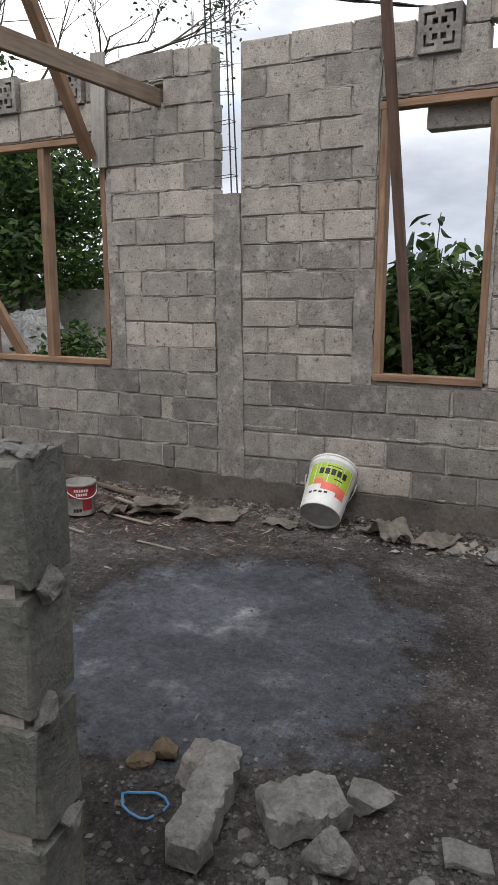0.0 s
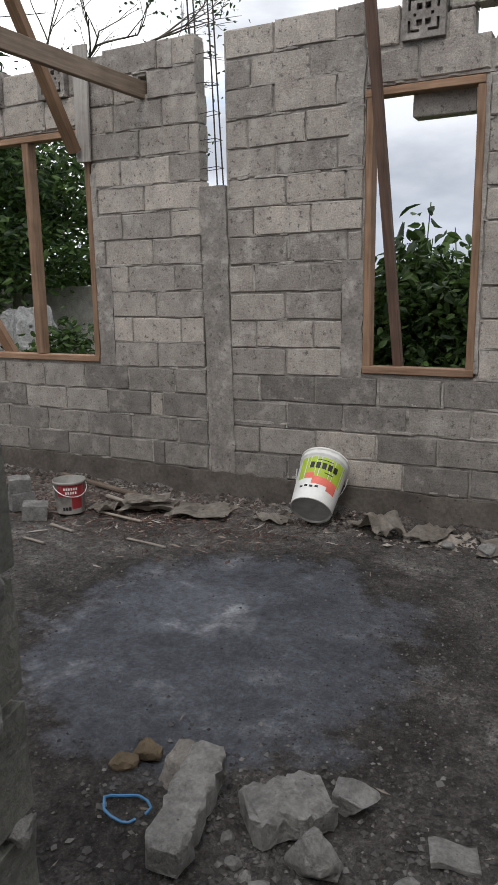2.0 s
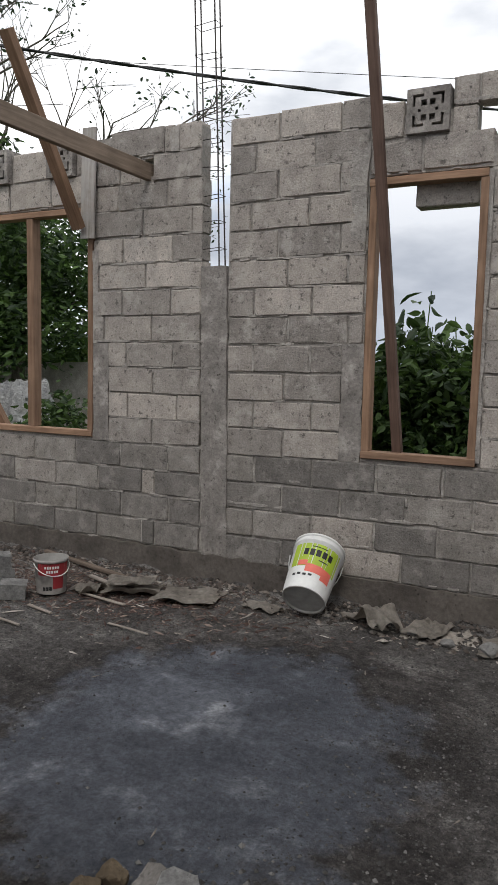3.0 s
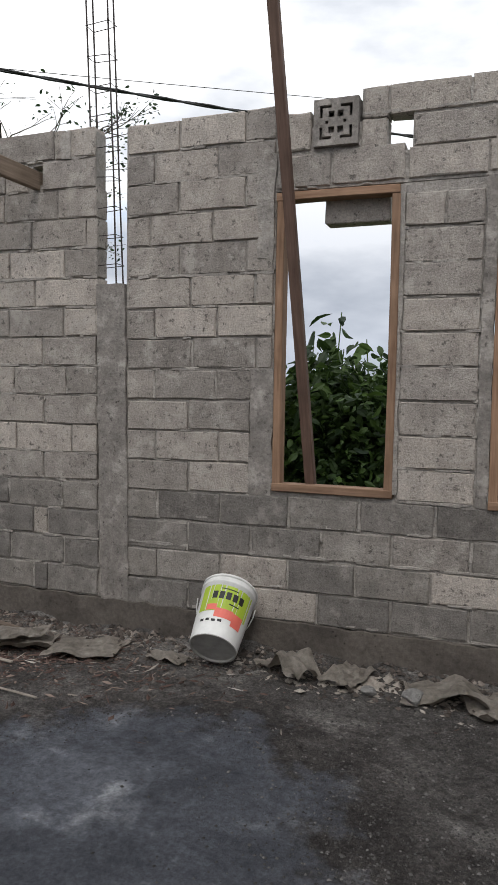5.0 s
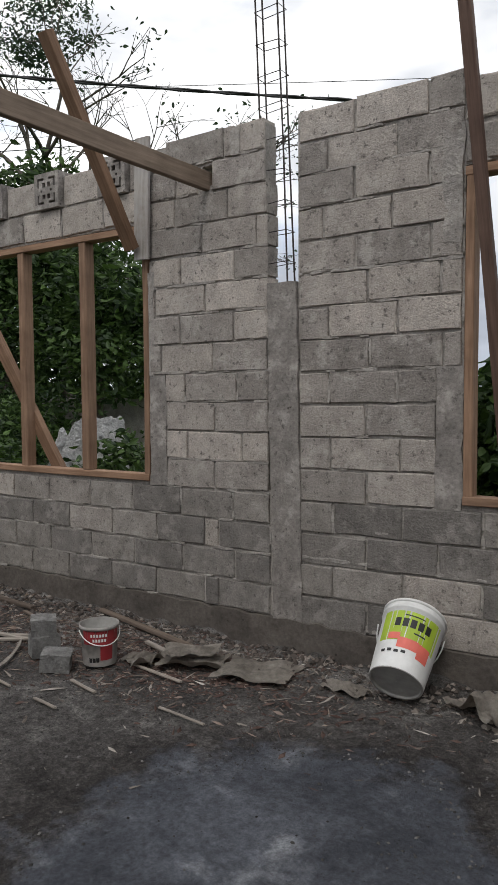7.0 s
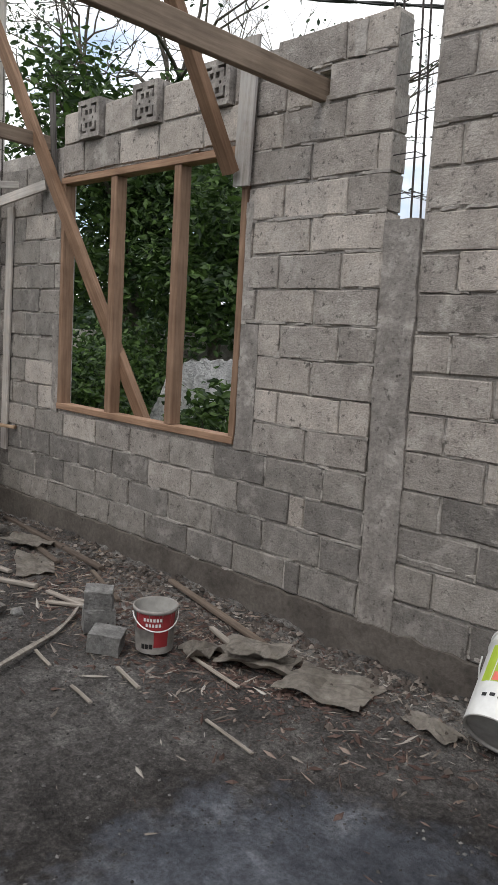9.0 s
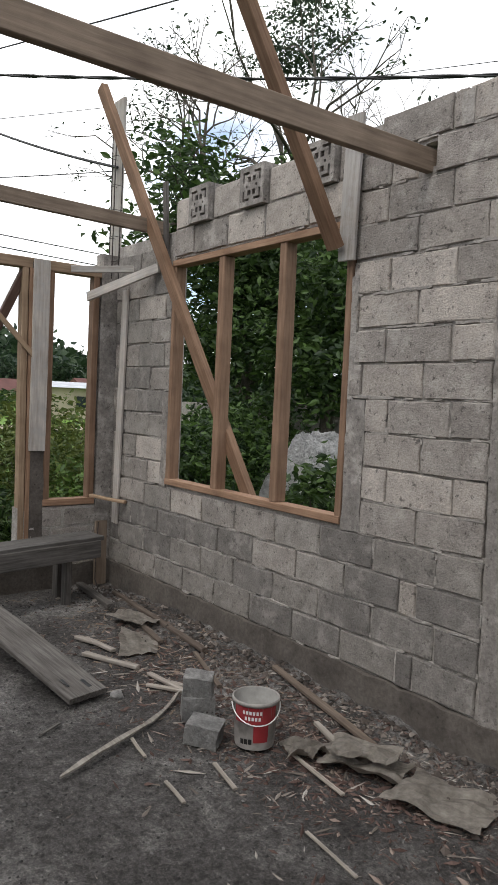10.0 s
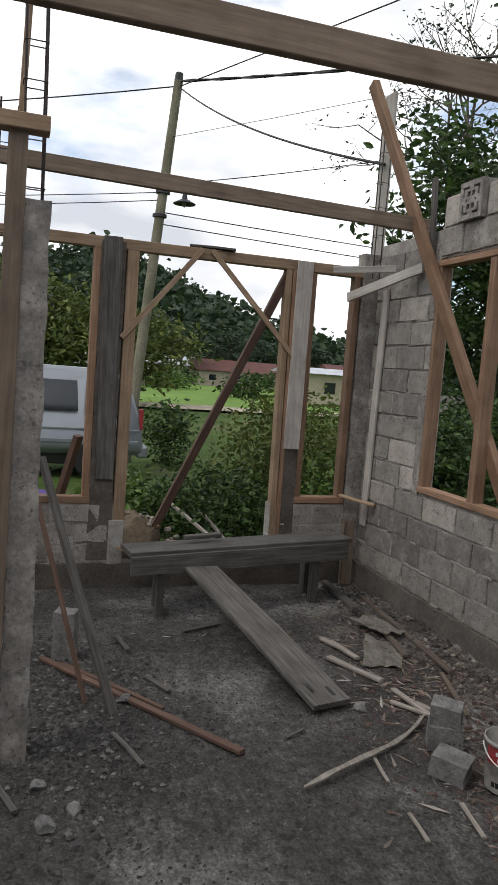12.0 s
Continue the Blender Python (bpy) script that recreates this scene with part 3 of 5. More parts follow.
# over the narrow window
lay_run(WM, 16, -1.60, [-1.25], -0.80, 2.965, 0.215)
lay_run(WM, 16, -0.79, bond(-0.34, -0.7, 2.3), 2.4, 2.955, 0.195)
lay_block(wall_side, WM @ pose(-1.49, 0, 3.315), 0.22, 0.23, rnd=rb)
lay_block(wall_side, WM @ pose(-0.995, 0, 3.262), 0.155, 0.175, rnd=rb)
lay_run(WM, 16, -0.765, bond(-0.3, -0.7, 2.3), 2.4, 3.15, 0.185)
lay_run(WM, 16, -1.06, bond(-0.44, -1.0, 2.3), 2.4, 3.34, 0.185)


def rough_slab(lo, hi, cell=0.05, amp=0.006, seed=0):
    """A cast face at -y, hand-finished: a gridded box whose front and edges wander."""
    bm = bmesh.new()
    nx, nz = max(2, int((hi[0] - lo[0]) / cell)), max(2, int((hi[2] - lo[2]) / cell))
    o = Vector((seed * 3.1, seed * 1.7, seed))
    front, back = [], []
    for j in range(nz + 1):
        f, k = [], []
        for i in range(nx + 1):
            x, z = lo[0] + (hi[0] - lo[0]) * i / nx, lo[2] + (hi[2] - lo[2]) * j / nz
            e = noise.noise(Vector((x * 9, 0, z * 9)) + o)
            xe = x + (e * amp * 2.2 if i in (0, nx) else 0)
            ze = z + (e * amp * 2.2 if j in (0, nz) else 0)
            f.append(bm.verts.new((xe, lo[1] + amp * noise.noise(Vector((x * 6, 1, z * 6)) + o), ze)))
            k.append(bm.verts.new((xe, hi[1], ze)))
        front.append(f)
        back.append(k)
    for j in range(nz):
        for i in range(nx):
            bm.faces.new((front[j][i], front[j][i + 1], front[j + 1][i + 1], front[j + 1][i]))
            bm.faces.new((back[j][i], back[j + 1][i], back[j + 1][i + 1], back[j][i + 1]))
    for j in range(nz):
        bm.faces.new((front[j][0], front[j + 1][0], back[j + 1][0], back[j][0]))
        bm.faces.new((front[j + 1][nx], front[j][nx], back[j][nx], back[j + 1][nx]))
    for i in range(nx):
        bm.faces.new((front[0][i + 1], front[0][i], back[0][i], back[0][i + 1]))
        bm.faces.new((front[nz][i], front[nz][i + 1], back[nz][i + 1], back[nz][i]))
    return bm


D2 = YW + BLOCK_D
column_bm = rough_slab((-2.895, YW - 0.012, 0.2), (-2.675, D2 - 0.01, 2.43), seed=1)
for v in column_bm.verts:
    v.co.x += 0.045 * (2.43 - v.co.z) / 2.2
part("cast_column", column_bm, M_CAST, wall_side, "rough cast concrete column between the blocks")
part("jamb_fill", rough_slab((-3.925, YW - 0.002, 1.05), (-3.77, D2 - 0.01, 1.86), seed=2), M_CAST, wall_side, "smooth cast concrete jamb")
part("jamb_fill", rough_slab((-1.75, YW - 0.002, 1.05), (-1.595, D2 - 0.01, 1.86), seed=3), M_CAST, wall_side, "smooth cast concrete jamb")
part("jamb_fill", rough_slab((-6.155, YW - 0.002, 1.05), (-6.06, D2 - 0.01, 1.86), seed=4), M_CAST, wall_side, "smooth cast concrete jamb")
part("jamb_fill", rough_slab((-0.335, YW - 0.001, 1.05), (-0.265, D2 - 0.01, 2.96), seed=5), M_CAST, wall_side, "smooth cast concrete jamb")
part("mortar_smear", rough_slab((-1.72, YW - 0.006, 2.55), (-1.605, YW + 0.02, 3.2), 0.04, 0.012, seed=6), M_MORTAR, wall_side, "lumpy smeared mortar")
part("mortar_smear", rough_slab((-0.835, YW - 0.001, 1.1), (-0.795, YW + 0.05, 2.95), 0.04, 0.006, seed=7), M_MORTAR, wall_side, "lumpy smeared mortar")
part("mortar_smear", rough_slab((-3.17, YW - 0.012, 3.3), (-3.10, YW + 0.02, 3.48), 0.03, 0.01, seed=8), M_MORTAR, wall_side, "lumpy smeared mortar")
part("mortar_smear", rough_slab((-3.93, YW - 0.003, 1.86), (-3.875, YW + 0.05, 2.6), 0.04, 0.008, seed=9), M_MORTAR, wall_side, "lumpy smeared mortar")
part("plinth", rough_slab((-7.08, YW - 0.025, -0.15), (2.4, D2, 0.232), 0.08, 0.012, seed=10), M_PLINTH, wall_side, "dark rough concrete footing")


# ventilator blocks with a cut pattern
def vent_block(m, size=0.3, depth=0.17):
    t = thing("ventilation_block", m, "grey precast concrete ventilation block with cut pattern", "vent block", "ventilation blocks over the windows")
    bm = bmesh.new()
    n = 15
    rows = ["...............", "...............", "..####...####..", "..#.........#..", "..#..##.##..#..", "..#..##.##..#..", "...............", "....#.....#....", "...............", "..#..##.##..#..", "..#..##.##..#..", "..#.........#..", "..####...####..", "...............", "..............."]
    c = size / n
    for j, row in enumerate(rows):
        i = 0
        while i < n:
            k = i
            while k < n and row[k] == row[i]:
                k += 1
            y1 = depth if row[i] == "." else None
            if y1:
                add_box(bm, (i * c - size / 2, 0, (n - 1 - j) * c), (k * c - size / 2, 0.05, (n - j) * c))
            i = k
    part("face", bm, M_CAST, t)
    ring = bmesh.new()
    w = 0.02
    add_box(ring, (-size / 2, 0.052, 0), (size / 2, depth, w))
    add_box(ring, (-size / 2, 0.052, size - w), (size / 2, depth, size))
    add_box(ring, (-size / 2, 0.052, w), (-size / 2 + w, depth, size - w))
    add_box(ring, (size / 2 - w, 0.052, w), (size / 2, depth, size - w))
    part("shell", ring, M_CAST, t)
    # plate added to shut the sky out so the cut openings stay dark
    part("back", box((-size / 2 + w, depth - 0.03, w), (size / 2 - w, depth - 0.01, size - w)), M_CAST, t)
    return t


vent_block(pose(-1.222, YW - 0.03, 3.205), 0.275)
for x in (-5.645, -4.955, -4.245):
    vent_block(pose(x, YW - 0.045, 3.205), 0.28, 0.2)


# ---- timber window frames ----
def window_frame(name, x0, x1, z0, z1, mullions, label, material, y0=YW - 0.012, depth=0.1, face=0.05, msize=0.075):
    t = thing(name, pose(0, 0, 0), label, "window frame", "", "structure")
    yc = y0 + depth / 2
    board("sill", (x0, yc, z0 + face / 2), (x1, yc, z0 + face / 2), depth + 0.01, face, material, "", "", parent=t)
    board("head", (x0, yc, z1 - face / 2), (x1, yc, z1 - face / 2), depth + 0.008, face, material, "", "", parent=t)
    for x in (x0 + face / 2, x1 - face / 2):
        board("jamb", (x, yc, z0 + face), (x, yc, z1 - face), face, depth, material, "", "", up=(0, 1, 0), parent=t)
    for x in mullions:
        board("mullion", (x, yc, z0 + face), (x, yc, z1 - face), msize, depth - 0.006, material, "", "", up=(0, 1, 0), parent=t)
    return t


window_frame("window_1", -6.05, -3.93, 1.078, 2.95, (-5.335, -4.605), "unglazed reddish timber window frame with two mullions", M_NEW_WOOD)
window_frame("window_2", -1.588, -0.822, 1.078, 2.95, (), "narrow unglazed reddish timber window frame", M_NEW_WOOD)
window_frame("window_3", -0.262, 0.975, 1.05, 2.96, (0.36,), "unglazed reddish timber window frame", M_NEW_WOOD)

# ---- overhead timber ----
board("roof_beam", (-3.395, -4.4, 3.125), (-3.395, 5.2, 3.172), 0.05, 0.125, M_BEAM_WOOD, "brown sawn timber beam set in the block wall", "beam", group="roof beams", bow=0.0)
board("roof_beam", (-6.3, -4.4, 3.42), (-6.3, 5.22, 3.255), 0.05, 0.115, M_BEAM_WOOD, "brown sawn timber beam resting on the block wall", "beam", group="roof beams", bow=0.0)
board("brace", (-1.345, 5.26, 0.95), (-1.635, 4.81, 4.95), 0.066, 0.055, M_DARK_WOOD, "dark red timber prop leaning through the narrow window", "prop", up=(0, 1, 0), group="props", bow=0.01)
board("brace", (-3.99, 5.05, 2.76), (-4.011, 4.303, 4.005), 0.09, 0.07, M_PROP_WOOD, "stout reddish timber prop tied at the window head", "prop", up=(0, 1, 0), group="props")
board("brace", (-5.06, 5.31, 1.05), (-6.97, 4.88, 4.56), 0.1, 0.065, M_PROP_WOOD, "long reddish timber prop leaning through the wide window", "prop", up=(0, 1, 0), group="props", bow=0.01)
board("tie_board", (-3.945, YW - 0.048, 2.69), (-3.92, YW - 0.048, 3.545), 0.135, 0.025, M_PALE_BOARD, "cement-splashed upright board nailed beside the window", "board", up=(0, 1, 0))
board("tie_board", (-6.13, YW - 0.03, 2.9), (-6.19, YW - 0.03, 3.62), 0.06, 0.025, M_GREY_WOOD, "grey upright board nailed beside the window", "board", up=(0, 1, 0))
part("lintel_block", box((-1.31, D2 - 0.03, 2.77), (-0.9, D2 + 0.1, 2.97), 0.006, 0.004), M_BLOCK, wall_side, "weathered block hung behind the window head")


# ---- reinforcing cages ----
def cage(name, m, wx, wy, height, pitch, label, lean=(0, 0), seed=0, n_bars=4):
    t = thing(name, m, label, "rebar")
    rnd = random.Random(seed)
    for sx in (-1, 1):
        for sy in ((-1, 1) if n_bars == 4 else (0,)):
            h = height * rnd.uniform(0.94, 1.0)
            pts = [(sx * wx / 2 + lean[0] * s + rnd.uniform(-0.004, 0.004), sy * wy / 2 + lean[1] * s + rnd.uniform(-0.004, 0.004), h * s) for s in (0, 0.33, 0.66, 1)]
            part("bar", tube(pts, 0.006), M_REBAR, t)
    z = pitch * 0.7
    while z < height * 0.93:
        s = z / height
        dz = rnd.uniform(-0.015, 0.015)
        cx, cy = lean[0] * s, lean[1] * s
        e = 0.008
        pts = [(cx - wx / 2 - e, cy - wy / 2 - e, z), (cx + wx / 2 + e, cy - wy / 2 - e, z + dz), (cx + wx / 2 + e, cy + wy / 2 + e, z + dz), (cx - wx / 2 - e, cy + wy / 2 + e, z), (cx - wx / 2 - e, cy - wy / 2 - e, z)]
        part("stirrup", tube(pts, 0.003, sides=5), M_REBAR, t)
        z += pitch * rnd.uniform(0.85, 1.15)
    return t


cage("rebar_cage", pose(-2.835, YW + 0.07, 2.42), 0.165, 0.085, 2.6, 0.2, "tall rusty rebar cage rising from the cast column", (-0.11, 0), 1)
cage("rebar_cage", pose(-7.13, YW - 0.02, 2.9), 0.07, 0.07, 1.35, 0.22, "thin rusty rebar cage at the wall corner", (0, 0), 2)

# ---- front wall with doorway and side lights ----
XF = -7.1
front_bm = bmesh.new()
for a, b, lo, hi in ((-4.4, 2.83, 0.2, 0.74), (4.25, 5.14, 0.2, 0.76)):
    add_box(front_bm, (XF - BLOCK_D + 0.006, a, lo), (XF - 0.006, b, hi))
wall_front = tagged(part("wall_front", front_bm, M_MORTAR), "low grey concrete block wall with an open doorway", "wall", "", "structure")
FM = pose(XF - BLOCK_D / 2, 0, 0, 0, 0, 90)
for i in range(3):
    h = 0.178
    lay_course(wall_front, FM, -4.4, 2.82, 0.21 + h * i, 0.3 if i % 2 else 0.12, h, rb)
    lay_course(wall_front, FM, 4.26, 5.13, 0.21 + h * i, 0.3 if i % 2 else 0.42, h, rb)
FR = Matrix.Translation((XF, 0, 0)) @ pose(0, 0, 0, 0, 0, 90)
for a, b, lo, hi in ((-4.4, 5.14, -0.15, 0.22),):
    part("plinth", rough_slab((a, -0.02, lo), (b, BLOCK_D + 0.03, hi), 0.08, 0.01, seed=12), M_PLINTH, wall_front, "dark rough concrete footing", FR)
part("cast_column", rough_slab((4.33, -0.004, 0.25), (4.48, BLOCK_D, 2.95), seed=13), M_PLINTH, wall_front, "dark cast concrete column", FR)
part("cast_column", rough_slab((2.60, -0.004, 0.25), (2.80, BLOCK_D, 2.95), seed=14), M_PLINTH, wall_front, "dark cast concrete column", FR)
part("cast_column", rough_slab((5.0, -0.004, 0.1), (5.29, BLOCK_D, 3.12), seed=15), M_CAST, wall_front, "grey cast concrete corner column", FR)

door = thing("door_1", None, "bare timber doorway frame with corner braces, no door leaf", "door frame", "", "structure")
XD = XF - 0.05
board("lintel", (XD, -1.2, 2.942), (XD, 5.0, 2.942), 0.1, 0.09, M_TAN_WOOD, "", "", parent=door, bow=0.003)
board("post", (XD, 2.86, 0.6), (XD, 2.865, 2.895), 0.1, 0.1, M_TAN_WOOD, "", "", up=(0, 1, 0), parent=door)
board("post", (XD, 4.285, 0.46), (XD, 4.27, 2.895), 0.1, 0.055, M_TAN_WOOD, "", "", up=(0, 1, 0), parent=door)
board("post", (XD + 0.03, 4.335, 0.46), (XD + 0.03, 4.325, 2.895), 0.06, 0.04, M_NEW_WOOD, "", "", up=(0, 1, 0), parent=door)
board("corner_brace", (XD + 0.065, 2.80, 2.17), (XD + 0.065, 3.45, 2.97), 0.045, 0.022, M_TAN_WOOD, "", "", up=(1, 0, 0), parent=door)
board("corner_brace", (XD + 0.065, 3.54, 2.97), (XD + 0.065, 4.36, 2.12), 0.045, 0.022, M_TAN_WOOD, "", "", up=(1, 0, 0), parent=door)
board("prop", (XD + 0.02, 4.30, 2.93), (XD - 0.55, 3.30, 0.4), 0.075, 0.06, M_DARK_WOOD, "dark red timber prop across the doorway", "prop", up=(1, 0, 0), group="props")
part("post_foot", box((XF - 0.1, 2.775, 0.2), (XF + 0.008, 2.905, 0.6), 0.004, 0.003), M_SPLASHED, wall_front, "pale cement post foot")
part("post_foot", box((XF - 0.1, 4.235, 0.22), (XF + 0.008, 4.36, 0.47), 0.004, 0.003), M_SPLASHED, wall_front, "pale cement post foot")
board("formwork_board", (XF + 0.018, 2.715, 0.955), (XF + 0.018, 2.69, 2.985), 0.15, 0.025, M_GREY_WOOD, "grey weathered formwork board on the column", "board", up=(1, 0, 0))
board("formwork_board", (XF + 0.018, 4.405, 1.28), (XF + 0.018, 4.41, 2.985), 0.15, 0.025, M_PALE_BOARD, "cement-splashed formwork board on the column", "board", up=(1, 0, 0))


def side_light(name, y0, y1, z0, z1, label):
    t = thing(name, None, label, "window frame", "", "structure")
    f = 0.06
    board("sill", (XD, y0, z0 + f / 2), (XD, y1, z0 + f / 2), 0.11, f, M_NEW_WOOD, "", "", parent=t)
    for y in (y0 + f / 2, y1 - f / 2):
        board("jamb", (XD, y, z0 + f), (XD, y, z1), 0.1, f, M_NEW_WOOD, "", "", up=(0, 1, 0), parent=t)
    return t


side_light("window_4", 4.48, 4.98, 0.77, 2.895, "narrow unglazed reddish timber side light")
side_light("window_5", 1.5, 2.60, 0.74, 2.895, "unglazed reddish timber side light")
# corner boards
board("formwork_board", (-6.93, YW - 0.02, 0.6), (-6.86, YW - 0.02, 2.78), 0.1, 0.025, M_PALE_BOARD, "cement-splashed upright board at the wall corner", "board", up=(0, 1, 0))
board("formwork_board", (-7.04, 4.66, 2.93), (-6.72, YW - 0.03, 2.955), 0.06, 0.025, M_PALE_BOARD, "pale cement-splashed board across the corner", "board", up=(1, 0, 0))
board("formwork_board", (-7.03, 4.83, 2.70), (-6.27, YW - 0.028, 2.915), 0.085, 0.025, M_PALE_BOARD, "slanting cement-splashed board across the corner", "board", up=(0, 1, 0))
board("formwork_board", (-7.06, 4.93, 0.86), (-6.72, YW - 0.03, 0.83), 0.05, 0.025, M_TAN_WOOD, "short tan board across the corner", "board", up=(0, 0, 1))
board("formwork_board", (-7.2, YW + 0.02, 2.4), (-7.18, YW + 0.02, 4.6), 0.19, 0.03, M_PALE_BOARD, "tall pale formwork board standing at the corner", "board", up=(0, 1, 0))
board("formwork_board", (-6.99, 5.02, 0.02), (-7.0, 5.02, 0.62), 0.12, 0.025, M_BEAM_WOOD, "brown board standing in the corner", "board", up=(1, 0, 0))

# ---- the near wall stub, the far column and the closing walls ----
SM = Matrix.Translation((-0.64, 0.742, 0)) @ pose(0, 0, 0, 0, 0, 10)
wall_stub = tagged(part("wall_partition", box((-2.6, 0.006, -0.1), (-0.03, 0.114, 1.47)), M_MORTAR, None, "", SM), "half-built grey block partition with a broken top", "wall", "", "structure")
for i in range(8):
    s, n = 0.0, 0.41 if i % 2 else 0.2
    while s < 2.5:
        ob = lay_block(wall_stub, pose(-s - n / 2, 0.06, 0.01 + 0.2 * i), n - 0.012, 0.188, 0.12, rb)
        ob.material_slots[0].link = "OBJECT"
        ob.material_slots[0].material = M_OLD_BLOCK
        s, n = s + n, 0.41
for i in range(2, 8):
    part("mortar_lump", rubble_bm((0.022, 0.034, 0.034), 40 + i, 3, 0.5), M_STONE, wall_stub, "", pose(-0.006, 0.035 + 0.018 * (i % 3), -0.09 + 0.2 * i))
for i in range(26):
    part("mortar_lump", rubble_bm((0.03, 0.028, 0.012), 600 + i, 3, 0.6), M_STONE, wall_stub, "", pose(-0.02 - 0.033 * i, 0.03 + 0.06 * rb.random(), 1.507, 0, 0, rb.uniform(0, 360)))

col = tagged(part("wall_column", rough_slab((0, 0, -0.05), (0.13, 0.17, 2.66), 0.06, 0.006, 18), M_CAST, None, "", pose(-4.32, 1.928, 0, 0, 0, 90)), "grey cast concrete column with rebar on top", "column", "", "structure")
cage("rebar_cage", pose(-4.47, 1.98, 2.6), 0.07, 0.09, 1.3, 0.2, "rusty rebar cage rising from the column", (0, -0.02), 5)
inner_frame = thing("door_2", None, "bare tan timber doorway frame beside the column", "door frame", "", "structure")
board("post", (-4.35, 1.875, 0.0), (-4.35, 1.905, 2.95), 0.085, 0.085, M_BEAM_WOOD, "", "", up=(0, 1, 0), parent=inner_frame)
board("head", (-4.325, 0.6, 2.98), (-4.325, 2.04, 2.98), 0.1, 0.07, M_TAN_WOOD, "", "", parent=inner_frame)
board("formwork_board", (-4.5, 1.9, 2.7), (-4.52, 1.93, 3.55), 0.06, 0.03, M_TAN_WOOD, "tan upright board beside the column rebar", "board", up=(0, 1, 0))
cage("rebar_cage", pose(-5.6, 1.85, 0.0), 0.1, 0.1, 3.5, 0.25, "thin rusty rebar cage behind the column", (0, 0), 6)


def plain_wall(name, lo, hi, label):
    return tagged(part(name, box(lo, hi, 0.004), M_BLOCK), label, "wall", "", "structure")


plain_wall("wall_back", (-7.1, -4.64, -0.1), (2.54, -4.5, 3.2), "grey block wall behind")
plain_wall("wall_end", (2.4, -4.5, -0.1), (2.54, 5.14, 3.2), "grey block end wall")
inner = tagged(part("wall_inner", box((-6.3, 0.2, -0.1), (-6.16, 1.55, 2.6), 0.004), M_DARK_WOOD), "dark boarded inner wall beyond the doorway", "wall", "", "structure")

mortar_beads(wall_side, 5)
mortar_beads(wall_front, 6)

# ---- pails ----


def arc_text_bar(bm, r, slope, z0, a0, a1, h, lift=0.0006, seg=10):
    """A patch lying on a pail's wall: angles a0 to a1 (degrees), from height z0, h high. slope: the wall's flare."""
    vs = []
    for j in (0, 1):
        z = z0 + h * j
        rr = r + slope * z + lift
        vs.append([bm.verts.new((rr * math.cos(radians(a0 + (a1 - a0) * k / seg)), rr * math.sin(radians(a0 + (a1 - a0) * k / seg)), z)) for k in range(seg + 1)])
    for k in range(seg):
        bm.faces.new((vs[0][k], vs[0][k + 1], vs[1][k + 1], vs[1][k]))
    return bm


def pail(name, m, r0, r1, h, label, lid, bail, skin=M_WHITE_PLASTIC):
    t = thing(name, m, label, "bucket")
    prof = [(0.0, 0.012), (r0 * 0.9, 0.012), (r0 * 0.93, 0.0), (r0, 0.004), (r1, h), (r1 + 0.006, h), (r1 + 0.006, h - 0.02)]
    if lid:
        outer, _ = lathe([(r0, 0.004), (r1, h * 0.86), (r1 + 0.007, h * 0.862), (r1 + 0.007, h * 0.9), (r1 + 0.001, h * 0.905), (r1 + 0.002, h * 0.955)], 40)
        part("body", outer, skin, t, "", None, True)
        top, _ = lathe([(r1 + 0.002, h * 0.957), (r1 + 0.010, h * 0.96), (r1 + 0.010, h * 0.985), (r1 + 0.004, h), (r1 - 0.02, h), (r1 - 0.025, h - 0.008), (0.001, h - 0.008)], 40)
        part("lid", top, M_WHITE_PLASTIC, t, "white plastic lid", None, True)
    else:
        outer, _ = lathe([(r0, 0.004), (r1, h), (r1 + 0.007, h), (r1 + 0.007, h - 0.02), (r1 + 0.001, h - 0.022)], 40)
        part("body", outer, skin, t, "", None, True)
        inside, _ = lathe([(r1 - 0.003, h - 0.001), (r0 - 0.003, 0.03), (0.001, 0.03)], 40)
        part("inside", inside, M_GREY_PLASTIC, t, "cement-crusted inside", None, True)
    base, _ = lathe([(0.001, 0.012), (r0 * 0.9, 0.012), (r0 * 0.92, 0.0), (r0 * 0.985, 0.0), (r0, 0.004)], 40)
    part("base", base, M_GREY_PLASTIC, t, "dusty grey underside")
    part("handle", tube(bail, 0.0035, sides=6), M_WHITE_PLASTIC, t, "white wire handle")
    return t


# the large pail leans against the wall with its underside to the room
axis = Vector((-0.065, 0.80, 0.59)).normalized()
side = Vector((0.30, -0.45, 0.62))
side = (side - axis * side.dot(axis)).normalized()
pm = Matrix((side, axis.cross(side), axis)).transposed().to_4x4()
PR0, PR1, PH = 0.142, 0.165, 0.42
ear = [(0.16 * math.cos(a), 0.16 * math.sin(a), 0.33) for a in (radians(-95), radians(95))]
bail_pts = [(0.178 * math.cos(radians(a)), 0.178 * math.sin(radians(a)), 0.33 - 0.16 * math.sin(math.pi * (a - 85) / 190)) for a in range(85, 280, 13)]
pail1 = pail("paint_pail", Matrix.Translation((-1.795, 4.69, 0.155)) @ pm @ Matrix.Scale(1.05, 4), PR0, PR1, PH, "white plastic paint pail with lime label leaning on the wall", True, bail_pts)
sl = (PR1 - PR0) / (PH * 0.86)
part("label", arc_text_bar(bmesh.new(), PR0, sl, 0.16, -64, 60, 0.18), M_LIME, pail1, "lime green printed label")
prints = bmesh.new()
for k in range(5):
    arc_text_bar(prints, PR0, sl, 0.245, -34 + k * 15, -23 + k * 15, 0.05, 0.0014, 2)
